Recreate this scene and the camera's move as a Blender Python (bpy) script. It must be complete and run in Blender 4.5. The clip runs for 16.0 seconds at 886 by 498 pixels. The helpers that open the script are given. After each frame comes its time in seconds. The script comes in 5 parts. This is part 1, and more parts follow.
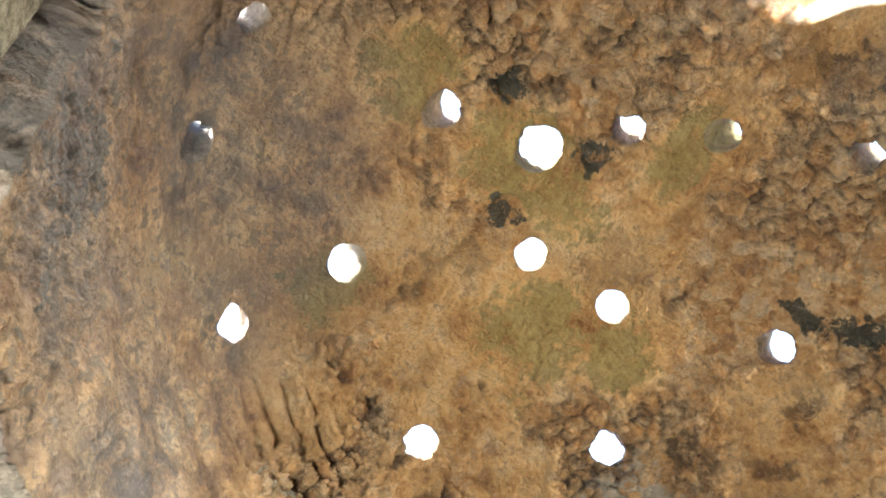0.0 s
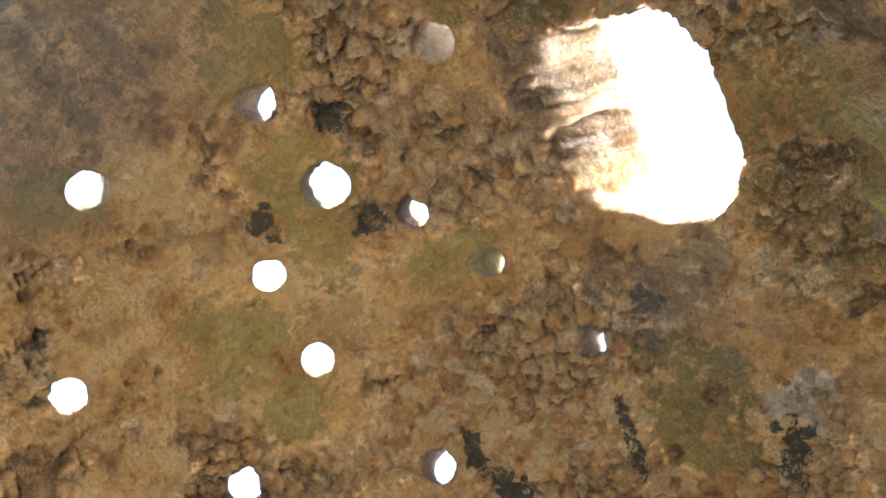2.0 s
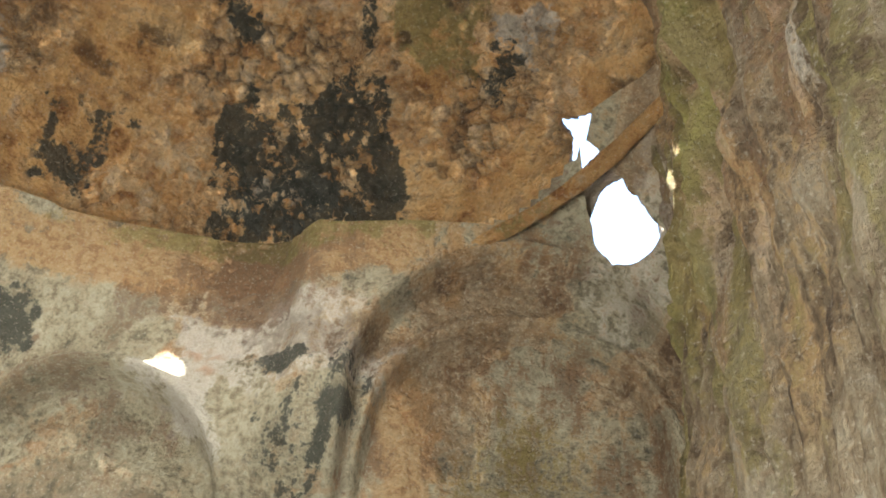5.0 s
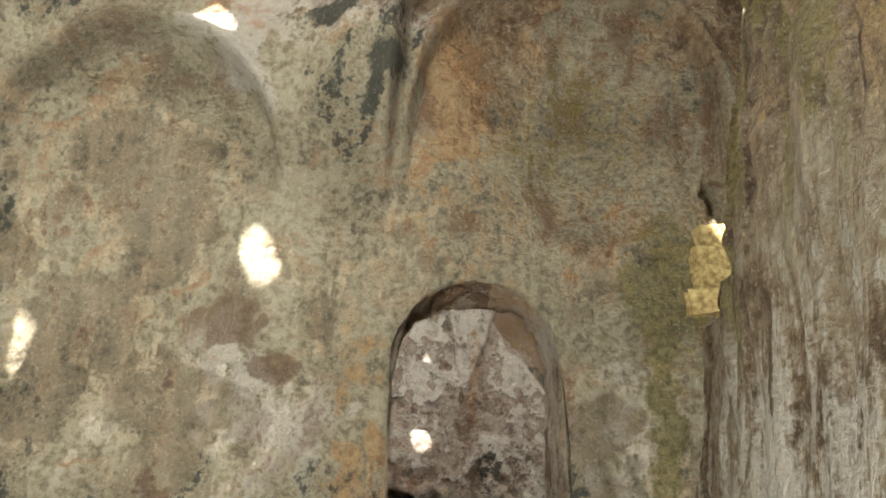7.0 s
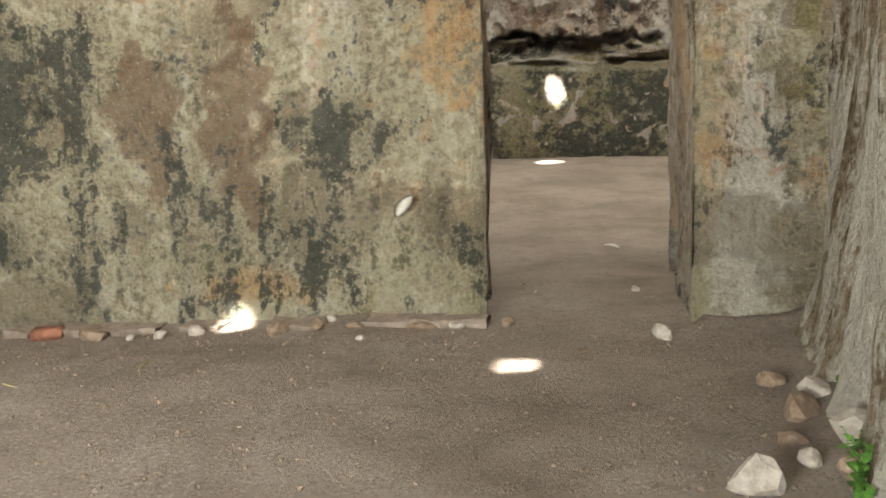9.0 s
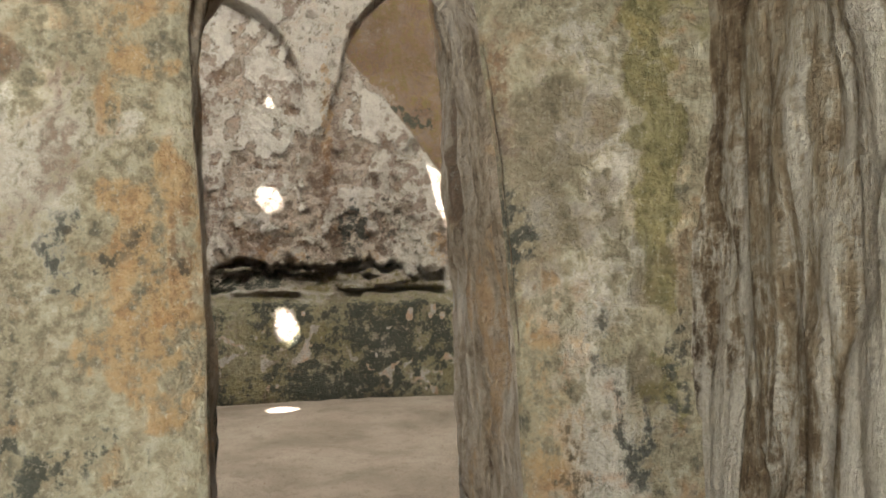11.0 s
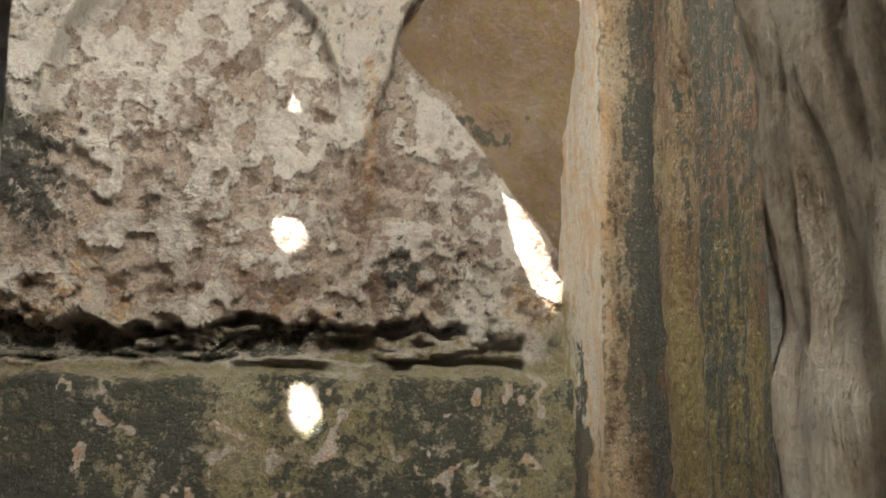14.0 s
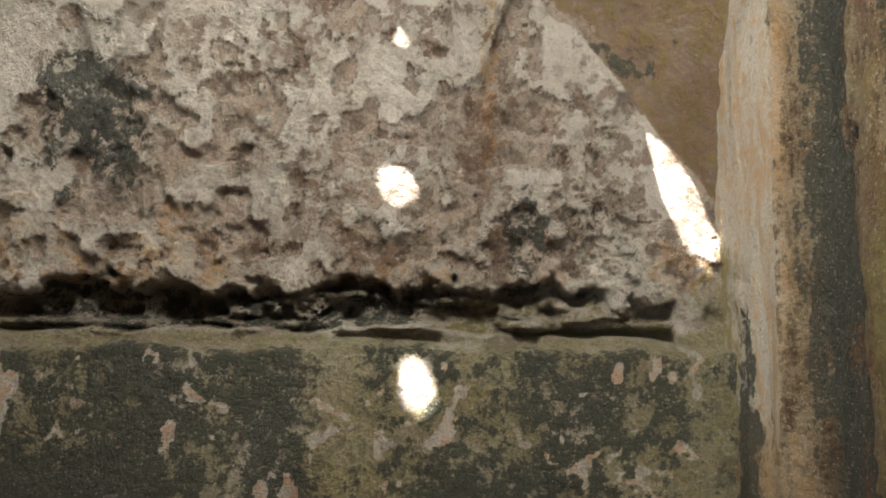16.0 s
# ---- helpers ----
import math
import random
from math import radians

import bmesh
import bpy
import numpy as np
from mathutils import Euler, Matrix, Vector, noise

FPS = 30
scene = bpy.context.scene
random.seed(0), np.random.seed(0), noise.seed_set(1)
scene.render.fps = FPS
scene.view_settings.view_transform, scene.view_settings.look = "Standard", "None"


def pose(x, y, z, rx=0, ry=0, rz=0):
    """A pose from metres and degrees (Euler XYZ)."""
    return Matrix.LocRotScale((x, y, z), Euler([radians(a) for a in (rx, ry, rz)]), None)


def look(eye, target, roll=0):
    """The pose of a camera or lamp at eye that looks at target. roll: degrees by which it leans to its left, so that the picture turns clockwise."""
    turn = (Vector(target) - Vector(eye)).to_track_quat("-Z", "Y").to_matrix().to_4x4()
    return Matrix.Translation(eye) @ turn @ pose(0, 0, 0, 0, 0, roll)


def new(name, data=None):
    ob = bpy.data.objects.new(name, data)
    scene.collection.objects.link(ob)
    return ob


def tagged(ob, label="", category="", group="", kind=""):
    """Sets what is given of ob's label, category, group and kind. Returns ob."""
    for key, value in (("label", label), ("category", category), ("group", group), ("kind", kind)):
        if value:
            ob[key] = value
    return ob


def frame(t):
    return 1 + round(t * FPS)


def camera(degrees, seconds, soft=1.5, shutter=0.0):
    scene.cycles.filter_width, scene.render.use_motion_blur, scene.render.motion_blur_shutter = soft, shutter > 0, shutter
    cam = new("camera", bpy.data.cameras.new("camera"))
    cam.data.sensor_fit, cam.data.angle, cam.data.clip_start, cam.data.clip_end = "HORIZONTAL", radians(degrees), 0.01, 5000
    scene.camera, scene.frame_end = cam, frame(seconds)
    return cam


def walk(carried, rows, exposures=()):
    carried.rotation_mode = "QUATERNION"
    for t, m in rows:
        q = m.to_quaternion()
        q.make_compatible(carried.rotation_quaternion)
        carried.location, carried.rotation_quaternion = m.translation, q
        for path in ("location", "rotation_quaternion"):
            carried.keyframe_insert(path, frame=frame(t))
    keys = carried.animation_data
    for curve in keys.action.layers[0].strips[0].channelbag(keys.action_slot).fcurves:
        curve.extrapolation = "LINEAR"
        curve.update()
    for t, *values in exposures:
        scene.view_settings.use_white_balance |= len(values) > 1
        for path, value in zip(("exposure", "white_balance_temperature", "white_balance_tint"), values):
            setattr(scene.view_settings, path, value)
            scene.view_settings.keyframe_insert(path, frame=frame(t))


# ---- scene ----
cam = camera(52.0, 16.0, soft=1.8)
PATH = [
    (0, (0.176, -0.507, 1.478), (-0.562, 0.022, 3.26), 3.0),
    (0.5, (0.222, -0.466, 1.524), (-0.332, 0.025, 3.382), 4.3),
    (1, (0.269, -0.419, 1.529), (-0.232, 0.105, 3.393), 7.5),
    (1.5, (0.349, -0.386, 1.503), (-0.08, 0.235, 3.355), 7.3),
    (2, (0.419, -0.376, 1.5), (0.074, 0.355, 3.329), 5.2),
    (2.5, (0.486, -0.368, 1.471), (0.196, 0.482, 3.258), 5.0),
    (3, (0.545, -0.354, 1.437), (0.332, 0.601, 3.182), 5.6),
    (3.5, (0.62, -0.38, 1.398), (0.487, 0.695, 3.079), 5.1),
    (4, (0.697, -0.417, 1.352), (0.643, 0.804, 2.935), 4.4),
    (4.2, (0.705, -0.452, 1.326), (0.674, 0.844, 2.849), 3.8),
    (6.3, (0.683, -0.589, 1.427), (0.724, 1.234, 2.249), 2.9),
    (6.5, (0.661, -0.589, 1.395), (0.679, 1.259, 2.16), 3.4),
    (7, (0.636, -0.574, 1.311), (0.609, 1.335, 1.907), 3.5),
    (7.5, (0.692, -0.456, 1.239), (0.514, 1.516, 1.518), 2.7),
    (8, (0.784, -0.282, 1.174), (0.548, 1.704, 1.183), 0.3),
    (8.5, (0.832, -0.164, 1.093), (0.569, 1.802, 0.835), -0.6),
    (9, (0.815, -0.082, 1.075), (0.515, 1.866, 0.733), -1.2),
    (9.5, (0.746, 0.149, 1.104), (0.587, 2.135, 0.929), -0.5),
    (10, (0.653, 0.493, 1.243), (0.651, 2.493, 1.204), 0.3),
    (10.2, (0.636, 0.673, 1.272), (0.716, 2.671, 1.267), -0.4),
    (12.3, (0.736, 2.626, 1.465), (1.166, 4.568, 1.673), -0.8),
    (12.5, (0.807, 2.857, 1.45), (1.148, 4.815, 1.671), -0.9),
    (13, (0.928, 3.41, 1.466), (1.002, 5.395, 1.702), 0.7),
    (13.5, (0.909, 3.777, 1.353), (0.993, 5.758, 1.615), 0.2),
    (14, (0.674, 4.203, 1.232), (0.917, 6.166, 1.53), 0.2),
    (14.5, (0.707, 4.449, 1.336), (0.97, 6.413, 1.612), -2.0),
    (15, (0.743, 4.813, 1.38), (0.838, 6.809, 1.465), -0.5),
    (15.5, (0.804, 5.074, 1.216), (0.871, 7.053, 1.497), 0.1),
    (16, (0.748, 5.281, 1.2), (0.72, 7.265, 1.45), 0.5),
]
EXPOSURE = [(0.0, 3.8), (1.0, 3.7), (2.5, 3.4), (4.0, 3.55), (6.5, 3.25), (7.5, 3.22), (9.0, 3.53), (10.0, 3.5), (12.5, 3.82), (13.5, 3.82), (14.5, 3.65), (16.0, 3.65)]
walk(cam, [(t, look(eye, target, roll)) for t, eye, target, roll in PATH], EXPOSURE)

# ---- light: high sun from behind, sky through the openings, added fill lamps ----
SUN_AZ, SUN_EL = radians(23.5), radians(52.5)
SUN_DOWN = np.array([math.sin(SUN_AZ) * math.cos(SUN_EL), math.cos(SUN_AZ) * math.cos(SUN_EL), -math.sin(SUN_EL)])
SUN_UP = -SUN_DOWN

world = bpy.data.worlds.new("sky")
scene.world = world
world.use_nodes = True
sky = world.node_tree.nodes.new("ShaderNodeTexSky")
sky.sky_type, sky.sun_disc = "NISHITA", False
sky.sun_elevation, sky.sun_rotation = SUN_EL, math.pi + SUN_AZ
background = world.node_tree.nodes["Background"]
background.inputs["Strength"].default_value = 0.15
world.node_tree.links.new(sky.outputs[0], background.inputs["Color"])

sun = new("sun", bpy.data.lights.new("sun", "SUN"))
sun.data.energy, sun.data.angle, sun.data.color = 5.0, radians(0.5), (1.0, 0.96, 0.90)
sun.matrix_world = look((0, -20, 30), Vector((0, -20, 30)) + Vector(SUN_DOWN))


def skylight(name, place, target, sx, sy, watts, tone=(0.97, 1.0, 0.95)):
    """The sky's light in one opening; outside the dome the openings are added."""
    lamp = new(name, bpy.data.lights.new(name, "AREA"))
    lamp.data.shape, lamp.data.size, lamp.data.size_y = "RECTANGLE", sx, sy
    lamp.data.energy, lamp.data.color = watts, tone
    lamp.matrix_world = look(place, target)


skylight("sky_light_dome", (1.62, 1.32, 7.15), (0.2, 1.3, 1.0), 1.2, 1.2, 125, (1.0, 0.98, 0.90))
# two fill lamps for the inner room, in vault openings that are added, unseen
skylight("fill_light_vault", (-1.66, 9.45, 5.68), (-0.2, 10.6, 0.6), 0.42, 1.7, 19, (1.0, 0.97, 0.88))
skylight("fill_light_vault_east", (0.92, 7.3, 5.68), (1.2, 11.4, 1.2), 0.40, 1.3, 56, (1.0, 0.97, 0.88))
# fill lamp in an unseen entrance, added to brighten the dome from below
skylight("fill_light_entrance", (-0.75, -1.62, 1.15), (-0.6, 1.6, 5.2), 1.3, 2.1, 66, (0.99, 1.0, 0.94))

# ---- noise ----


def lattice(ix, iy, iz, seed):
    h = (ix * 374761393 + iy * 668265263 + iz * 2147483647 + seed * 1274126177) & 0xFFFFFFFF
    h = ((h ^ (h >> 13)) * 1274126177) & 0xFFFFFFFF
    h = ((h ^ (h >> 16)) * 2246822519) & 0xFFFFFFFF
    return ((h ^ (h >> 15)) & 0xFFFFFF) / 0xFFFFFF


def value_noise(p, seed):
    i = np.floor(p).astype(np.int64)
    f = p - i
    f = f * f * (3 - 2 * f)
    total = 0
    for dx in (0, 1):
        wx = f[..., 0] if dx else 1 - f[..., 0]
        for dy in (0, 1):
            wy = f[..., 1] if dy else 1 - f[..., 1]
            for dz in (0, 1):
                wz = f[..., 2] if dz else 1 - f[..., 2]
                total = total + wx * wy * wz * lattice(i[..., 0] + dx, i[..., 1] + dy, i[..., 2] + dz, seed)
    return total


def fbm(p, scale, octaves=4, seed=1):
    """Noise about 0, from -1 to 1, for points in the last axis."""
    total, size, amount = 0, 0, 1.0
    q = np.asarray(p, float) * scale
    for n in range(octaves):
        total = total + amount * (value_noise(q + 17.3 * n, seed + n) * 2 - 1)
        size += amount
        q, amount = q * 2.03, amount * 0.5
    return total / size * 1.6


def cells(p, scale, seed=1):
    """Distance to the nearest and second nearest of scattered seeds, and the nearest one's own number: rubble stones."""
    q = np.asarray(p, float) * scale
    i = np.floor(q).astype(np.int64)
    near = np.full(q.shape[:-1], 9.0)
    second, own = near.copy(), np.zeros_like(near)
    for dx in (-1, 0, 1):
        for dy in (-1, 0, 1):
            for dz in (-1, 0, 1):
                c = i + np.array([dx, dy, dz])
                s = np.stack([c[..., k] + lattice(c[..., 0], c[..., 1], c[..., 2], seed + 7 * k) for k in range(3)], -1)
                d = np.linalg.norm(s - q, axis=-1)
                second = np.minimum(second, np.maximum(near, d))
                own = np.where(d < near, lattice(c[..., 0], c[..., 1], c[..., 2], seed + 31), own)
                near = np.minimum(near, d)
    return near, second, own


def step(a, b, x):
    t = np.clip((x - a) / (b - a), 0, 1)
    return t * t * (3 - 2 * t)


def blob(p, centre, radii, seed=1, rough=0.5, soft=0.35):
    """1 inside an uneven patch, 0 outside."""
    off = (np.asarray(p) - np.array(centre)) / np.array(radii)
    d = np.sqrt((off * off).sum(-1)) + rough * fbm(p, 1.5 / max(sorted(radii)[0], 0.12), 5, seed)
    return 1 - step(1 - soft, 1 + soft, d)


# ---- mesh building ----


def mesh_object(name, verts, faces, materials, parent=None, label="", category="", kind="", attributes=None, slots=None, smooth=True):
    data = bpy.data.meshes.new(name)
    data.from_pydata([tuple(v) for v in np.asarray(verts).tolist()], [], [tuple(f) for f in faces])
    for m in materials if isinstance(materials, (list, tuple)) else [materials]:
        data.materials.append(m)
    data.polygons.foreach_set("use_smooth", [smooth] * len(data.polygons))
    if slots is not None:
        data.polygons.foreach_set("material_index", np.asarray(slots, np.int32))
    for key, values in (attributes or {}).items():
        data.attributes.new(key, "FLOAT", "POINT").data.foreach_set("value", np.asarray(values, np.float32).ravel())
    data.update()
    ob = new(name, data)
    if parent:
        ob.parent = parent
    return tagged(ob, label, category, kind=kind)


def part(name, bm, material, parent, label=""):
    data = bpy.data.meshes.new(name)
    bm.to_mesh(data)
    bm.free()
    data.materials.append(material)
    data.polygons.foreach_set("use_smooth", [True] * len(data.polygons))
    ob = new(name, data)
    ob.parent = parent
    return tagged(ob, label)


def in_polygon(x, y, corners):
    inside = np.zeros(np.shape(x), bool)
    for (x1, y1), (x2, y2) in zip(corners, corners[1:] + corners[:1]):
        cross = ((y1 > y) != (y2 > y)) & (x < (x2 - x1) * (y - y1) / ((y2 - y1) or 1e-9) + x1)
        inside ^= cross
    return inside


def nearest_on(x, y, corners):
    """The nearest place on a polygon's edge."""
    best, bx, by = np.full(np.shape(x), 1e9), np.array(x, float), np.array(y, float)
    for (x1, y1), (x2, y2) in zip(corners, corners[1:] + corners[:1]):
        dx, dy = x2 - x1, y2 - y1
        t = np.clip(((x - x1) * dx + (y - y1) * dy) / (dx * dx + dy * dy + 1e-12), 0, 1)
        px, py = x1 + t * dx, y1 + t * dy
        d = np.hypot(px - x, py - y)
        closer = d < best
        best, bx, by = np.where(closer, d, best), np.where(closer, px, bx), np.where(closer, py, by)
    return bx, by


def ellipse(cx, cy, rx, ry, seed, n=26, uneven=0.07):
    """An uneven round outline."""
    r = random.Random(seed)
    wave = [(r.uniform(0, 6.3), r.uniform(0.3, 1)) for _ in range(4)]
    out = []
    for k in range(n):
        a = 2 * math.pi * k / n
        s = 1 + uneven * sum(w * math.sin((j + 2) * a + ph) for j, (ph, w) in enumerate(wave)) / 2 + r.uniform(-1, 1) * uneven * 0.5
        out.append((cx + rx * s * math.cos(a), cy + ry * s * math.sin(a)))
    return out


def ragged(corners, steps, amount, seed):
    """The outline with broken edges."""
    r = random.Random(seed)
    out = []
    for (x1, y1), (x2, y2) in zip(corners, corners[1:] + corners[:1]):
        n = max(1, int(math.hypot(x2 - x1, y2 - y1) / steps))
        for k in range(n):
            t = k / n
            out.append((x1 + (x2 - x1) * t + r.uniform(-amount, amount), y1 + (y2 - y1) * t + r.uniform(-amount, amount)))
    return out


class Sheet:
    """A grid over two plan axes from which openings are cut, to be laid into space."""

    def __init__(self, a0, a1, b0, b1, pitch):
        self.na, self.nb = int(round((a1 - a0) / pitch)) + 1, int(round((b1 - b0) / pitch)) + 1
        self.a, self.b = np.meshgrid(np.linspace(a0, a1, self.na), np.linspace(b0, b1, self.nb), indexing="ij")
        self.keep = np.ones((self.na - 1, self.nb - 1), bool)
        self.cut = np.full((self.na, self.nb), -1)
        self.count = 0

    def centres(self):
        return tuple((q[:-1, :-1] + q[1:, :-1] + q[:-1, 1:] + q[1:, 1:]) / 4 for q in (self.a, self.b))

    def opening(self, corners):
        ca, cb = self.centres()
        gone = in_polygon(ca, cb, corners) & self.keep
        self.keep &= ~gone
        near_gone, near_kept = np.zeros_like(self.cut, bool), np.zeros_like(self.cut, bool)
        for da in (0, 1):
            for db in (0, 1):
                near_gone[da:self.na - 1 + da, db:self.nb - 1 + db] |= gone
                near_kept[da:self.na - 1 + da, db:self.nb - 1 + db] |= self.keep
        rim = near_gone & near_kept
        self.a[rim], self.b[rim] = nearest_on(self.a[rim], self.b[rim], corners)
        self.cut[rim] = self.count
        self.count += 1

    def outside(self, mask):
        self.keep &= mask

    def quads(self):
        n = np.arange(self.na * self.nb).reshape(self.na, self.nb)
        q = np.stack([n[:-1, :-1], n[1:, :-1], n[1:, 1:], n[:-1, 1:]], -1)
        return q[self.keep]


def laid(name, quads, inner, materials, outer=None, flip=False, attributes=None, uneven=0.035, **tags):
    """A sheet's faces at the places inner; with outer places a shell with closed edges (second material)."""
    quads = np.asarray(quads)
    used, back = np.unique(quads, return_inverse=True)
    quads = back.reshape(quads.shape)
    inner = inner.reshape(-1, 3)[used]
    attributes = {k: np.asarray(v).ravel()[used] for k, v in (attributes or {}).items()}
    if flip:
        quads = quads[:, ::-1]
    verts, faces, slots = inner, quads, np.zeros(len(quads), int)
    if outer is not None:
        outer = outer.reshape(-1, 3)[used]
        n = len(inner)
        edges = np.concatenate([quads[:, [k, (k + 1) % 4]] for k in range(4)])
        key = np.sort(edges, 1) @ np.array([n, 1])
        _, first, times = np.unique(key, return_index=True, return_counts=True)
        rim = edges[first[times == 1]]
        # the edges' own faces in rows, so that they are uneven
        lip, at = np.unique(rim, return_inverse=True)
        at, m, rows = at.reshape(rim.shape), len(lip), 5
        between = []
        for k in range(1, rows):
            q = inner[lip] + (outer[lip] - inner[lip]) * (k / rows)
            between.append(q + uneven * math.sin(math.pi * k / rows) * np.stack([fbm(q, 9, 4, 501 + 3 * j) for j in range(3)], -1))
        levels = [rim] + [at + 2 * n + m * k for k in range(rows - 1)] + [rim + n]
        side = np.concatenate([np.stack([u[:, 1], u[:, 0], v[:, 0], v[:, 1]], 1) for u, v in zip(levels, levels[1:])])
        verts = np.concatenate([inner, outer] + between)
        faces = np.concatenate([quads, quads[:, ::-1] + n, side])
        slots = np.r_[np.zeros(len(quads), int), np.ones(len(quads) + len(side), int)]
        attributes = {k: np.r_[v, v, np.tile(v[lip], rows - 1)] for k, v in attributes.items()}
    return mesh_object(name, verts, faces.tolist(), materials, attributes=attributes, slots=slots, **tags)


# ---- materials ----


class Nodes:
    def __init__(self, name):
        self.material = bpy.data.materials.new(name)
        self.material.use_nodes = True
        self.tree = self.material.node_tree
        self.shader = self.tree.nodes["Principled BSDF"]
        coord = self.tree.nodes.new("ShaderNodeTexCoord")
        self.place = coord.outputs["Object"]

    def link(self, a, b):
        self.tree.links.new(a, b)

    def value(self, socket, v):
        if isinstance(v, bpy.types.NodeSocket):
            self.link(v, socket)
        else:
            socket.default_value = v

    def noise(self, scale, detail=6.0, rough=0.6, warp=0.0, squash=None):
        n = self.tree.nodes.new("ShaderNodeTexNoise")
        n.inputs["Scale"].default_value, n.inputs["Detail"].default_value = scale, detail
        n.inputs["Roughness"].default_value, n.inputs["Distortion"].default_value = rough, warp
        place = self.place
        if squash:
            m = self.tree.nodes.new("ShaderNodeMapping")
            m.inputs["Scale"].default_value = squash
            self.link(place, m.inputs["Vector"])
            place = m.outputs[0]
        self.link(place, n.inputs["Vector"])
        return n.outputs["Fac"]

    def cell(self, scale, feature="F1", output="Distance", warp=0.0):
        n = self.tree.nodes.new("ShaderNodeTexVoronoi")
        n.feature = feature
        n.inputs["Scale"].default_value = scale
        place = self.place
        if warp:
            w = self.tree.nodes.new("ShaderNodeTexNoise")
            w.inputs["Scale"].default_value, w.inputs["Detail"].default_value = scale * 0.8, 4.0
            self.link(self.place, w.inputs["Vector"])
            v = self.tree.nodes.new("ShaderNodeVectorMath")
            v.operation = "MULTIPLY_ADD"
            self.link(w.outputs["Color"], v.inputs[0])
            v.inputs[1].default_value = (warp,) * 3
            self.link(self.place, v.inputs[2])
            place = v.outputs[0]
        self.link(place, n.inputs["Vector"])
        return n.outputs[output]

    def attribute(self, name):
        n = self.tree.nodes.new("ShaderNodeAttribute")
        n.attribute_name = name
        return n.outputs["Fac"]

    def math(self, op, a, b=0.0, c=0.0):
        n = self.tree.nodes.new("ShaderNodeMath")
        n.operation = op
        for k, v in enumerate((a, b, c)):
            self.value(n.inputs[k], v)
        return n.outputs[0]

    def span(self, v, lo, hi, to_lo=0.0, to_hi=1.0):
        n = self.tree.nodes.new("ShaderNodeMapRange")
        n.interpolation_type = "SMOOTHSTEP"
        for k, x in zip(("Value", "From Min", "From Max", "To Min", "To Max"), (v, lo, hi, to_lo, to_hi)):
            self.value(n.inputs[k], x)
        return n.outputs[0]

    def ramp(self, fac, stops):
        n = self.tree.nodes.new("ShaderNodeValToRGB")
        e = n.color_ramp.elements
        while len(e) < len(stops):
            e.new(0.5)
        for k, (at, c) in enumerate(stops):
            e[k].position, e[k].color = at, (*c, 1)
        self.link(fac, n.inputs[0])
        return n.outputs[0]

    def mix(self, fac, a, b, blend="MIX"):
        n = self.tree.nodes.new("ShaderNodeMix")
        n.data_type, n.blend_type, n.clamp_result = "RGBA", blend, True
        self.value(n.inputs["Factor"], fac)
        for socket, v in ((n.inputs[6], a), (n.inputs[7], b)):
            self.value(socket, (*v, 1) if isinstance(v, tuple) else v)
        return n.outputs[2]

    def done(self, colour, rough, height=None, strength=0.5, distance=0.02, specular=0.25):
        self.value(self.shader.inputs["Base Color"], colour)
        self.value(self.shader.inputs["Roughness"], rough)
        self.shader.inputs["Specular IOR Level"].default_value = specular
        if height is not None:
            b = self.tree.nodes.new("ShaderNodeBump")
            b.inputs["Strength"].default_value, b.inputs["Distance"].default_value = strength, distance
            self.link(height, b.inputs["Height"])
            self.link(b.outputs[0], self.shader.inputs["Normal"])
        return self.material


SOOT, SOOT_BLUE = (0.022, 0.025, 0.019), (0.062, 0.070, 0.058)
ALGAE, ALGAE_BRIGHT = (0.13, 0.115, 0.042), (0.25, 0.215, 0.07)


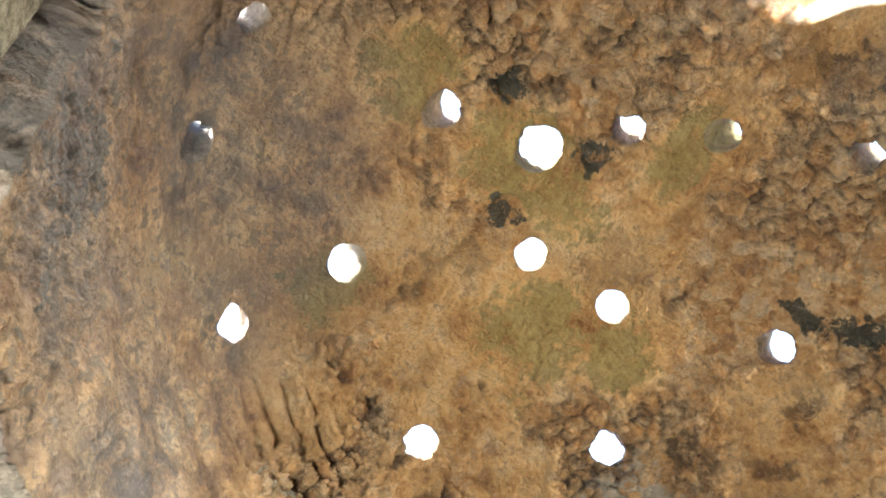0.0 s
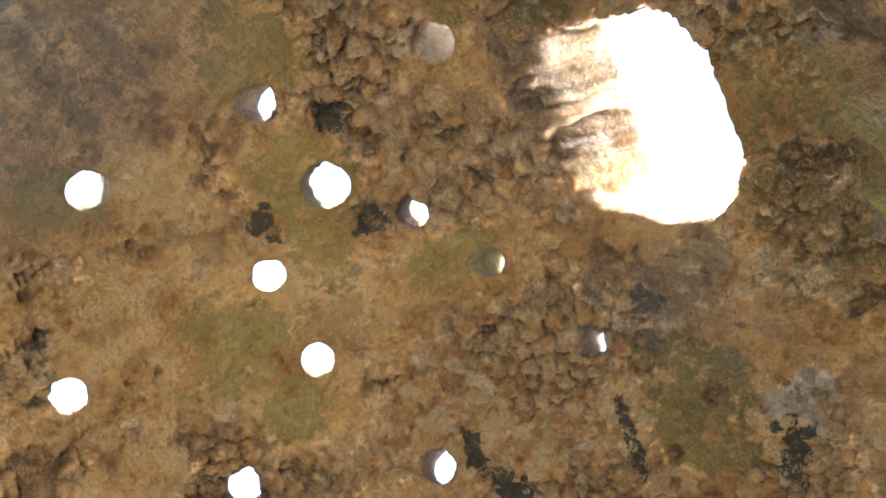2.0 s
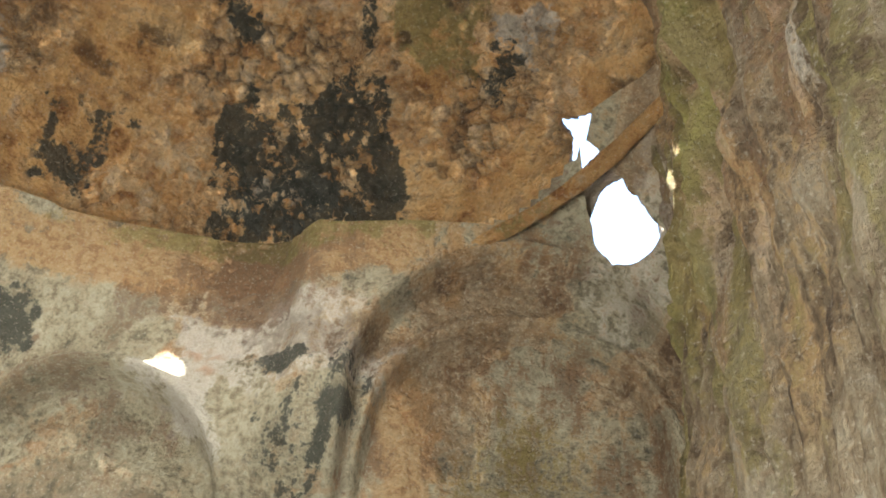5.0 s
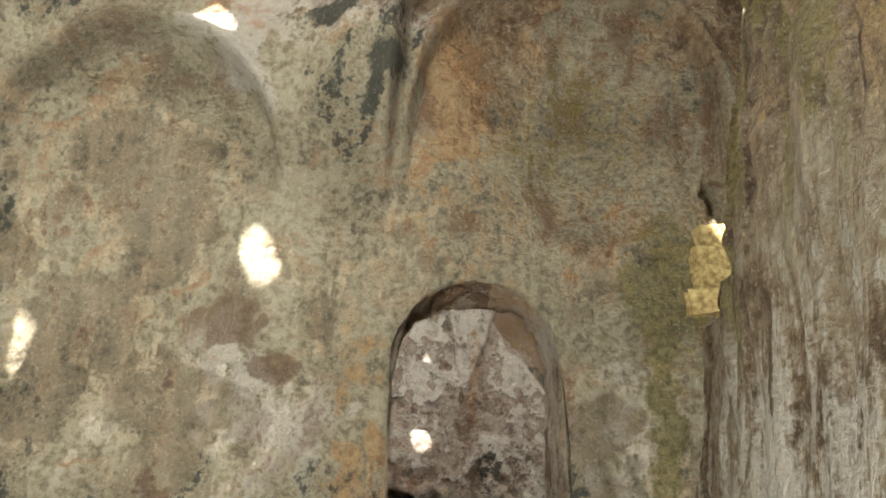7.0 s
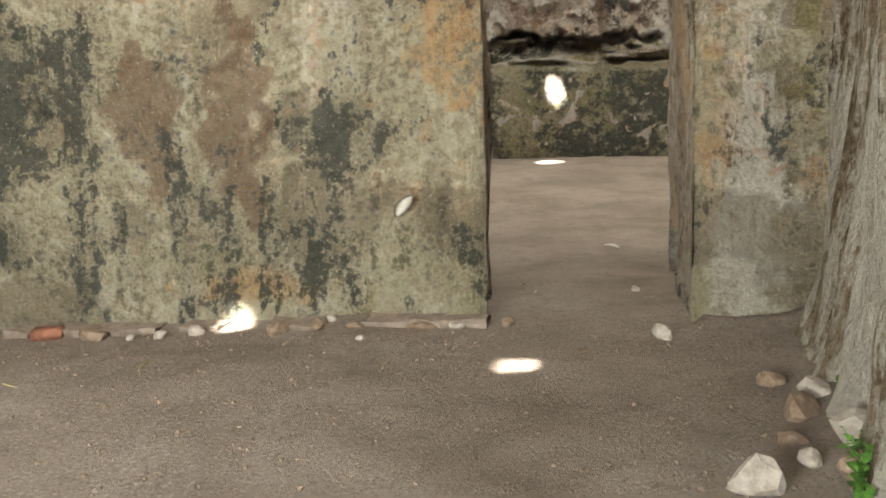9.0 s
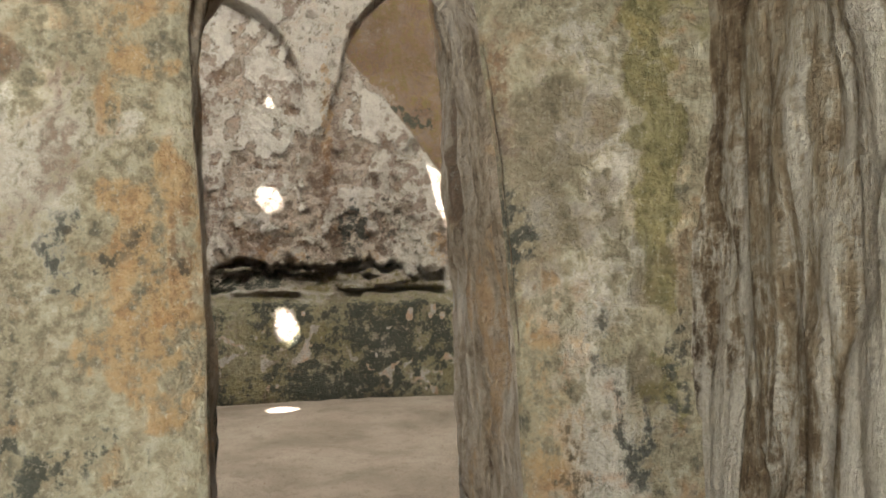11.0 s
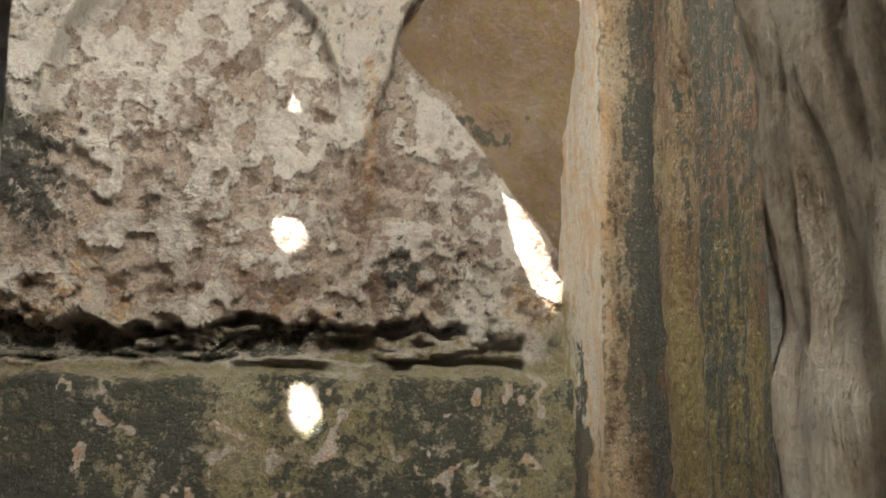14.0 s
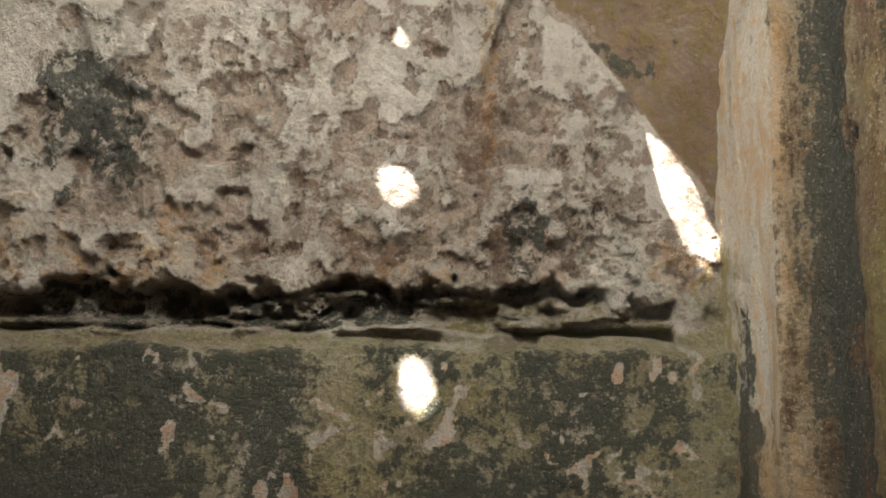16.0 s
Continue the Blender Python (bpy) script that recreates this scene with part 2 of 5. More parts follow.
def weathered(name, stops, rubble=0.0, streak=0.0, scale=1.0, relief=0.5, stone=(0.30, 0.17, 0.085), blend=(0.36, 0.34, 0.30), tint=0.6, shades=((0.10, 0.055, 0.03), (0.38, 0.20, 0.095), (0.48, 0.36, 0.21), (0.33, 0.29, 0.22)), gap=0.9):
    """Old lime plaster over rubble, with masks on the mesh: soot and shade, algae, ochre, brown, pale, bare, smooth."""
    n = Nodes(name)
    broad = n.noise(1.9 * scale, 9, 0.62, 0.15)
    mid = n.span(n.noise(6.5 * scale, 9, 0.68, 0.1), 0.34, 0.66)
    clump = n.span(n.noise(17 * scale, 8, 0.68, 0.1), 0.34, 0.66)
    fine = n.span(n.noise(48 * scale, 6, 0.66, 0.0), 0.32, 0.68)
    grit = n.noise(150, 3, 0.65)
    runs = n.span(n.noise(10, 8, 0.66, 0.1, (1, 1, 0.14)), 0.34, 0.66)
    patch = n.mix(streak, mid, runs) if streak else mid
    tone = n.math("ADD", n.math("MULTIPLY", n.span(broad, 0.32, 0.68), blend[0]), n.math("ADD", n.math("MULTIPLY", patch, blend[1]), n.math("MULTIPLY", clump, blend[2])))
    colour = n.ramp(tone, stops)
    smooth = n.attribute("smooth")
    crisp = n.math("SUBTRACT", 1.0, n.math("MULTIPLY", smooth, 0.8))
    # bare rubble, stone by stone
    stones = n.cell(11 * scale, "F1", "Color", 0.22)
    bulge = n.cell(11 * scale, "SMOOTH_F1", "Distance", 0.22)
    small = n.cell(31 * scale, "F1", "Color", 0.10)
    stone_tint = n.mix(tint, stone, n.ramp(stones, list(zip((0.0, 0.35, 0.65, 1.0), shades))))
    stone_tint = n.mix(0.4, stone_tint, n.ramp(small, list(zip((0.0, 0.4, 0.7, 1.0), shades))))
    stone_tint = n.mix(n.math("MULTIPLY", clump, 0.3), stone_tint, colour)
    # dark gaps between the stones, their shade put into the colour
    gaps = n.math("MAXIMUM", n.span(n.cell(11 * scale, "DISTANCE_TO_EDGE", "Distance", 0.22), 0.07, 0.0), n.span(n.cell(31 * scale, "DISTANCE_TO_EDGE", "Distance", 0.10), 0.09, 0.0, 0.0, 0.6))
    stone_tint = n.mix(n.math("MULTIPLY", gaps, n.span(broad, 0.35, 0.65, 0.4 * gap, gap)), stone_tint, (0.10, 0.055, 0.028))

    def stain(key, most=1.0, coarse=0.8, small_part=0.5):
        """The mask with edges broken up at two sizes."""
        raw = n.math("MULTIPLY", n.attribute(key), 1.3)
        worn = n.math("ADD", n.math("MULTIPLY", n.math("SUBTRACT", patch, 0.5), coarse), n.math("ADD", n.math("MULTIPLY", n.math("SUBTRACT", clump, 0.5), small_part), n.math("MULTIPLY", n.math("SUBTRACT", fine, 0.5), 0.15)))
        return n.math("MULTIPLY", n.span(n.math("ADD", raw, worn), 0.30, 0.86, 0.0, most), n.span(raw, 0.05, 0.42))

    bare = n.math("MAXIMUM", stain("bare", 1.0), n.span(mid, 0.72, 0.9, 0.0, rubble))
    bare = n.math("MULTIPLY", bare, crisp)
    colour = n.mix(bare, colour, stone_tint)
    chunk = n.math("ADD", n.attribute("chunk"), n.math("MULTIPLY", n.math("SUBTRACT", clump, 0.5), 0.25))
    colour = n.mix(n.math("MULTIPLY", n.attribute("chunky"), n.span(fine, 0.0, 1.0, 0.9, 0.65)), colour, n.ramp(chunk, list(zip((0.05, 0.35, 0.65, 0.95), shades))))
    colour = n.mix(stain("pale", 0.8), colour, n.mix(fine, (0.44, 0.40, 0.33), (0.66, 0.62, 0.54)))
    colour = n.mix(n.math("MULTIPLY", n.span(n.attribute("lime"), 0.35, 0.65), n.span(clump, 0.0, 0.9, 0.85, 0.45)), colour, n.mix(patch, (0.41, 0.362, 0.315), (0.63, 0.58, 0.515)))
    colour = n.mix(n.math("MULTIPLY", n.attribute("rust"), n.span(mid, 0.3, 0.8, 0.0, 0.9)), colour, (0.42, 0.20, 0.085))
    colour = n.mix(stain("ochre", 0.68), colour, n.mix(clump, (0.34, 0.17, 0.065), (0.50, 0.31, 0.13)))
    colour = n.mix(stain("brown", 0.7), colour, n.mix(fine, (0.075, 0.045, 0.03), (0.21, 0.115, 0.065)))
    colour = n.mix(stain("algae", 0.72, 0.5, 0.45), colour, n.mix(clump, ALGAE, ALGAE_BRIGHT))
    # dirt in gaps and creases, with painted shade in the same dark brown
    colour = n.mix(n.math("MULTIPLY", n.attribute("dirt_shade"), n.span(clump, 0.1, 0.7, 0.55, 1.0)), colour, (0.085, 0.05, 0.028))
    colour = n.mix(n.math("MULTIPLY", n.attribute("moss"), n.span(clump, 0.1, 0.8, 0.9, 0.5)), colour, n.mix(fine, (0.30, 0.29, 0.07), (0.44, 0.42, 0.13)))
    # soot, and on the side wall also painted shade
    colour = n.mix(stain("soot_shade", 0.9, 1.0, 0.8), colour, n.mix(fine, SOOT, SOOT_BLUE))
    # soft grey tone over the dome's south-west and beside its skylight
    colour = n.mix(n.math("MULTIPLY", n.attribute("grey_tone"), n.span(mid, 0.2, 0.8, 0.9, 0.6)), colour, n.mix(patch, (0.115, 0.112, 0.114), (0.225, 0.207, 0.197)))
    # pits, lime specks and grain
    pits = n.math("MULTIPLY", n.span(clump, 0.86, 0.97), crisp)
    colour = n.mix(n.math("MULTIPLY", pits, 0.22), colour, (0.075, 0.055, 0.04))
    colour = n.mix(n.math("MULTIPLY", n.span(fine, 0.80, 0.98, 0, 0.3), crisp), colour, (0.09, 0.07, 0.05))
    colour = n.mix(n.math("MULTIPLY", n.span(fine, 0.2, 0.02, 0, 0.3), crisp), colour, (0.62, 0.56, 0.45))
    colour = n.mix(0.14, colour, n.mix(grit, (0.2, 0.2, 0.2), (0.8, 0.8, 0.8)), "OVERLAY")
    height = n.math("ADD", n.math("MULTIPLY", patch, 0.9), n.math("MULTIPLY", n.math("ADD", n.math("MULTIPLY", clump, 0.9), n.math("ADD", n.math("MULTIPLY", fine, 0.16), n.math("MULTIPLY", grit, 0.06))), crisp))
    height = n.math("SUBTRACT", height, n.math("MULTIPLY", pits, 0.6))
    height = n.math("SUBTRACT", height, n.math("MULTIPLY", bare, n.math("MULTIPLY", bulge, 0.8)))
    return n.done(colour, n.span(mid, 0.1, 0.9, 0.78, 0.95), height, relief, 0.05)


dome_plaster = weathered("dome_plaster", [(0.08, (0.20, 0.085, 0.03)), (0.30, (0.50, 0.27, 0.10)), (0.50, (0.67, 0.40, 0.165)), (0.68, (0.73, 0.48, 0.23)), (0.88, (0.77, 0.57, 0.32))], rubble=0.7, relief=1.0, blend=(0.46, 0.36, 0.18), tint=0.9, shades=((0.26, 0.11, 0.042), (0.66, 0.35, 0.13), (0.82, 0.58, 0.32), (0.74, 0.58, 0.40)), gap=0.85)
door_plaster = weathered("door_wall_plaster", [(0.10, (0.105, 0.095, 0.068)), (0.30, (0.25, 0.215, 0.145)), (0.50, (0.375, 0.33, 0.225)), (0.68, (0.455, 0.415, 0.30)), (0.88, (0.57, 0.53, 0.41))], rubble=0.25, streak=0.55, scale=1.25, relief=0.8, blend=(0.24, 0.30, 0.46), shades=((0.15, 0.10, 0.06), (0.42, 0.28, 0.155), (0.54, 0.45, 0.30), (0.44, 0.38, 0.27)), gap=0.5)
pier_plaster = weathered("pier_plaster", [(0.10, (0.055, 0.035, 0.02)), (0.32, (0.17, 0.12, 0.07)), (0.50, (0.275, 0.215, 0.14)), (0.68, (0.35, 0.295, 0.21)), (0.88, (0.44, 0.40, 0.31))], streak=1.0, rubble=0.1, relief=0.9)
back_plaster = weathered("back_wall_plaster", [(0.12, (0.19, 0.15, 0.11)), (0.34, (0.34, 0.285, 0.225)), (0.52, (0.46, 0.41, 0.35)), (0.68, (0.55, 0.51, 0.46)), (0.88, (0.63, 0.60, 0.55))], rubble=0.5, relief=1.0, stone=(0.36, 0.30, 0.245), tint=0.6, shades=((0.17, 0.13, 0.10), (0.40, 0.30, 0.225), (0.50, 0.42, 0.345), (0.44, 0.41, 0.37)), gap=0.45)
jamb_plaster = weathered("jamb_plaster", [(0.10, (0.12, 0.085, 0.055)), (0.32, (0.33, 0.26, 0.185)), (0.50, (0.47, 0.39, 0.30)), (0.68, (0.56, 0.485, 0.395)), (0.88, (0.63, 0.57, 0.49))], streak=1.0, rubble=0.2, relief=1.0)
hole_plaster = weathered("opening_masonry", [(0.12, (0.28, 0.20, 0.12)), (0.5, (0.48, 0.39, 0.28)), (0.88, (0.62, 0.54, 0.43))], rubble=0.3, relief=0.8)


def earth():
    n = Nodes("packed_earth")
    broad, mid, fine = n.noise(1.3, 8, 0.6, 0.3), n.noise(9, 8, 0.65), n.noise(60, 6, 0.7)
    colour = n.ramp(broad, [(0.3, (0.165, 0.132, 0.102)), (0.5, (0.25, 0.205, 0.163)), (0.7, (0.32, 0.27, 0.22))])
    colour = n.mix(n.span(mid, 0.5, 0.72, 0, 0.5), colour, (0.15, 0.115, 0.085))
    colour = n.mix(n.math("MULTIPLY", n.span(fine, 0.54, 0.64, 0, 0.85), n.attribute("grit")), colour, (0.42, 0.36, 0.3))
    colour = n.mix(n.span(fine, 0.46, 0.34, 0, 0.6), colour, (0.075, 0.055, 0.04))
    height = n.math("ADD", mid, n.math("MULTIPLY", fine, 0.6))
    height = n.math("ADD", height, n.math("MULTIPLY", n.noise(150, 4, 0.7), 0.35))
    return n.done(colour, 0.95, height, 0.9, 0.035, 0.1)


earth_floor = earth()


def plain(name, dark, light, scale=18.0, relief=0.4, rough=0.85):
    n = Nodes(name)
    a, b = n.noise(scale, 6, 0.65), n.noise(scale * 5, 4, 0.6)
    colour = n.mix(n.span(a, 0.3, 0.7), dark, light)
    colour = n.mix(n.span(b, 0.58, 0.72, 0, 0.5), colour, tuple(c * 0.5 for c in dark))
    return n.done(colour, rough, n.math("ADD", a, n.math("MULTIPLY", b, 0.4)), relief, 0.01)


stone_grey = plain("grey_stone", (0.22, 0.19, 0.155), (0.42, 0.37, 0.31))
stone_brown = plain("brown_stone", (0.13, 0.09, 0.06), (0.27, 0.2, 0.14))
stone_earth = plain("earth_stained_stone", (0.15, 0.115, 0.085), (0.25, 0.20, 0.155))
brick_red = plain("red_brick", (0.16, 0.065, 0.04), (0.28, 0.125, 0.075))
# bright yellow stands in for the light on the recess bricks
brick_yellow_lit = plain("yellow_lit_brick", (0.22, 0.15, 0.055), (0.56, 0.44, 0.20), 26, 0.9)
leaf_green = plain("weed_leaf", (0.05, 0.13, 0.02), (0.11, 0.24, 0.04), 40, 0.2, 0.5)
straw_dry = plain("dry_straw", (0.38, 0.29, 0.14), (0.55, 0.45, 0.25), 60, 0.2, 0.7)
shell_white = plain("white_flake", (0.55, 0.52, 0.46), (0.72, 0.69, 0.62), 60, 0.2, 0.7)

# ---- the plan ----
DOOR_Y, TUNNEL_END, BACK_Y = 4.09, 5.52, 11.68
CX, CY, RING_Z, DOME_R, DOME_RISE = -0.43, 1.5, 5.04, 2.6, 1.56


def floor_height(x, y):
    z = 0.22 * step(7.5, 11.3, y) - 0.06 * step(5.0, 6.0, y) * (1 - step(6.5, 8.0, y))
    z = z - 0.10 * step(0.2, -2.2, x) * step(2.5, 4.0, y) * (y < 5)
    p = np.stack([x, y, 0 * x], -1)
    z = z + 0.018 * fbm(p, 0.9, 3, 5) + 0.010 * fbm(p, 5, 4, 9)
    # earth heaped against the foot of the walls
    z = z + 0.05 * np.exp(-np.abs(DOOR_Y - y) / 0.1) * (y < DOOR_Y) * ((x < 0.3) | (x > 1.35)) + 0.08 * np.exp(-np.abs(x - east_x(y, 0 * y)) / 0.12) * (y < DOOR_Y)
    return z


def east_x(y, z):
    """The inner face of the first room's east wall."""
    x = np.interp(y, [-1.9, 0.0, 1.5, 2.6, 3.2, 4.1], [1.42, 1.44, 1.52, 1.63, 1.70, 1.83])
    return x + 0.045 * z


def floor():
    s = Sheet(-3.3, 3.3, -2.1, 11.9, 0.045)
    z = floor_height(s.a, s.b)
    p = np.stack([s.a, s.b, z], -1)
    grit = np.clip(step(0.6, -0.8, s.a) * step(3.6, 2.6, s.b) * 0.9 + 0.25 + 0.3 * fbm(p, 2, 3, 3), 0, 1)
    laid("floor", s.quads(), p, [earth_floor, earth_floor], outer=p - np.array([0, 0, 0.25]), attributes={"grit": grit}, label="trampled brown earth floor strewn with grit", category="floor", kind="structure")


# ---- first room: the wall with the doorway ----


def arch_depth(x, z, cx, r, spring):
    """How far inside an arch's outline: above 0 inside."""
    return np.where(z > spring, r - np.hypot(x - cx, z - spring), r - np.abs(x - cx))


def door_outline():
    pts = [(0.38, -0.3), (0.375, 0.5), (0.37, 1.2), (0.345, 1.8)]
    for k in range(15):
        a = math.pi * (1 - k / 14)
        pts.append((0.77 + 0.445 * math.cos(a), 2.15 + 0.46 * math.sin(a)))
    return pts + [(1.26, 1.8), (1.30, 1.2), (1.315, 0.5), (1.315, -0.3)]


def wall_door():
    s = Sheet(-3.0, 2.45, -0.3, 5.1, 0.0205)
    outline = door_outline()
    s.opening(outline)
    # a broken gap to the sky above the arch
    s.opening(ragged([(1.46, 5.06), (1.52, 5.04), (1.72, 4.93), (1.86, 4.80), (1.97, 4.70), (1.94, 4.66), (1.74, 4.66), (1.66, 4.75), (1.58, 4.88), (1.50, 5.0)], 0.05, 0.006, 17))
    c = s.centres()
    s.outside(~((c[1] > 4.87 + 0.2 * step(0.9, 1.7, c[0])) & (c[0] < 1.5)))
    x, z = s.a, s.b
    p = np.stack([x, 0 * x, z], -1)
    right, inner, left = arch_depth(x, z, 1.24, 0.98, 3.78), arch_depth(x, z, 1.21, 0.86, 3.56), arch_depth(x, z, -1.15, 0.80, 3.12)
    core = arch_depth(x, z, 1.22, 0.62, 3.57)
    wob = 0.03 * fbm(p, 3, 3, 4)
    fade = step(2.95, 3.6, z)
    d = 0.24 * (1 - step(-0.02, 0.03, np.maximum(right, left) + wob)) * fade
    d = d + 0.20 * (1 - step(-0.015, 0.035, inner + wob)) * fade * step(-0.5, 0.3, x)
    # rounded rims of the arches and the hollow of the blind niche
    rim = 0.05 * np.exp(-((right + wob + 0.035) / 0.035) ** 2) + 0.035 * np.exp(-((inner + wob + 0.03) / 0.03) ** 2) * (x > -0.2)
    rim = rim + 0.06 * np.exp(-((left + wob + 0.03) / 0.04) ** 2) * step(-1.75, -1.4, x)
    d = d + rim * fade - 0.16 * step(-0.02, 0.62, core) * step(2.7, 3.3, z) - 0.03 * step(-0.02, 0.03, core + wob) * fade
    # a scar down the left edge of the west niche
    d = d + 0.04 * step(-1.58, -1.63, x + wob) * step(2.5, 2.9, z)
    # the surface leans in over the corners to meet the round of the dome
    ring = CY + np.sqrt(np.maximum(DOME_R**2 - (x - CX) ** 2, 0.2))
    foot = np.maximum(np.where(right > -0.9, 3.78 + np.sqrt(np.maximum(1.04**2 - (x - 1.24) ** 2, 0)), 3.3), np.where(np.abs(x + 1.15) < 0.86, 3.12 + np.sqrt(np.maximum(0.74 - (x + 1.15) ** 2, 0)), 3.2))
    lean = np.clip((z - foot) / np.maximum(RING_Z + 0.06 - foot, 0.1), 0, 1.2)
    d = d + np.maximum(DOOR_Y - ring, 0) * lean**1.3 * (np.maximum(right, left) < 0.02)
    # funnel between the two arches
    d = d + 0.10 * np.exp(-((x - 0.0) / 0.12) ** 2) * step(3.0, 4.1, z) * (np.maximum(right, left) < 0.02)
    layer = fbm(p, 2.2, 7, 21)
    flake = step(0.16, 0.22, layer)
    deep = step(0.42, 0.46, layer)
    rust = np.exp(-((layer - 0.17) / 0.05) ** 2) * step(0.25, 0.5, z) * (0.35 + 0.65 * step(-0.2, 0.3, fbm(p, 1.3, 3, 221)))
    d = d - (0.016 * flake + 0.018 * deep) * (z > 0.25) + 0.012 * fbm(p, 4, 6, 2) + 0.02 * fbm(p, 0.9, 2, 8)
    for px, pz, r, dep in ((-0.98, 3.5, 0.06, 0.05), (-0.94, 3.13, 0.04, 0.04), (-1.22, 3.45, 0.03, 0.03), (-1.29, 1.95, 0.09, 0.03), (-0.64, 1.76, 0.05, 0.05), (-0.62, 2.35, 0.15, 0.02), (-0.33, 2.08, 0.12, 0.02), (-0.92, 3.78, 0.07, 0.04), (1.5, 1.62, 0.03, 0.03), (1.62, 2.02, 0.025, 0.03), (0.6, 3.3, 0.03, 0.03), (0.95, 3.9, 0.03, 0.03), (-1.9, 1.0, 0.08, 0.03), (2.12, 3.16, 0.15, 0.22)):
        off = np.hypot(x - px, z - pz) * (1 + 0.25 * fbm(p, 9, 3, 33))
        d = d - dep * (1 - step(r * 0.6, r * 1.1, off))
    edge = np.hypot(*(np.array(nearest_on(x, z, outline)) - np.array([x, z])))
    d = d - 0.05 * np.exp(-edge / 0.04)
    foot_out = 0.05 * np.exp(-np.maximum(z, 0) / 0.12)
    y = DOOR_Y - d - foot_out
    q = np.stack([x, y, z], -1)
    soot_shade = 0.55 * blob(p, (-2.1, 0, 1.2), (0.4, 1, 0.8), 3, 0.8) + 0.6 * blob(p, (-2.1, 0, 2.6), (0.3, 1, 0.8), 4) + 0.34 * step(0.10, 0.7, fbm(p * np.array([1, 1, 0.6]), 5.5, 6, 5)) * step(2.4, 1.6, z) + 1.05 * np.exp(-((x - 0.22 - 0.30 * (z - 3.7) + 2 * wob) / (0.05 + 0.05 * step(3.4, 4.0, z))) ** 2) * step(3.15, 3.45, z) * step(4.25, 3.95, z) * (0.7 + 0.7 * fbm(p, 11, 4, 7)) + 0.4 * blob(p, (-2.1, 0, 4.15), (0.5, 1, 0.22), 8, 0.9) + 0.22 * blob(p, (-0.9, 0, 0.55), (1.3, 1, 0.5), 9, 0.9) + 0.8 * blob(p, (-0.10, 0, 3.95), (0.16, 1, 0.07), 10) + 0.5 * blob(p, (-1.75, 0, 4.1), (0.25, 1, 0.2), 11, 0.8) + 0.35 * blob(p, (0.0, 0, 3.55), (0.16, 1, 0.35), 111, 0.9)
    soot_shade = soot_shade + 0.30 * step(0.0, 0.6, fbm(p * np.array([1, 1, 0.25]), 9, 4, 224)) * step(1.9, 1.2, z) * step(0.3, -0.3, x)
    algae = 0.10 * step(2.2, 3.0, z) + 0.30 * step(0.0, 0.4, core) * step(2.9, 3.3, z) + 0.9 * blob(p, (1.76, 0, 1.75), (0.07, 1, 0.75), 12, 0.8) + 0.6 * blob(p, (1.8, 0, 2.55), (0.3, 1, 0.35), 13) + 0.5 * blob(p, (-0.4, 0, 4.85), (1.0, 1, 0.16), 14) + 0.35 * blob(p, (0.0, 0, 0.25), (1.6, 1, 0.25), 15)
    ochre = 0.14 * step(2.0, 3.0, z) * step(0.0, 0.5, x + 0.3 * step(3.8, 4.2, z)) + 0.10 * step(2.4, 3.0, z) + 0.7 * np.exp(-((z - 4.55 - 0.2 * step(-0.2, 0.6, x) + wob) / 0.11) ** 2) * step(0.9, 0.3, x) + 0.5 * blob(p, (0.62, 0, 3.65), (0.12, 1, 0.35), 117, 0.6) + 0.62 * blob(p, (0.21, 0, 1.5), (0.14, 1, 0.5), 16, 1.1, 0.6) + 0.8 * blob(p, (0.55, 0, 3.8), (0.12, 1, 0.4), 17) + 0.10 * blob(p, (1.1, 0, 3.4), (0.8, 1, 1.0), 18) + 0.4 * blob(p, (1.4, 0, 0.95), (0.14, 1, 0.45), 19) + 0.6 * blob(p, (-0.7, 0, 0.15), (0.4, 1, 0.1), 20) + 0.7 * blob(p, (-0.6, 0, 4.75), (1.3, 1, 0.25), 22)
    brown = 0.16 * step(2.0, 3.0, z) + 0.25 * blob(p, (1.2, 0, 4.2), (0.5, 1, 0.12), 217, 0.8) + 0.8 * blob(p, (-0.82, 0, 0.95), (0.16, 1, 0.4), 23, 0.7) + 0.7 * blob(p, (-1.25, 0, 0.95), (0.18, 1, 0.3), 24, 0.7) + 0.33 * step(0.1, 0.6, fbm(p * np.array([1, 1, 0.6]), 4.6, 6, 123)) + blob(p, (-0.5, 0, 2.3), (0.16, 1, 0.12), 25, 0.4) + blob(p, (-0.3, 0, 2.07), (0.13, 1, 0.08), 26, 0.4) + 0.35 * blob(p, (1.35, 0, 2.9), (0.15, 1, 0.2), 27, 0.9) + 0.5 * blob(p, (-0.35, 0, 4.5), (0.4, 1, 0.3), 28)
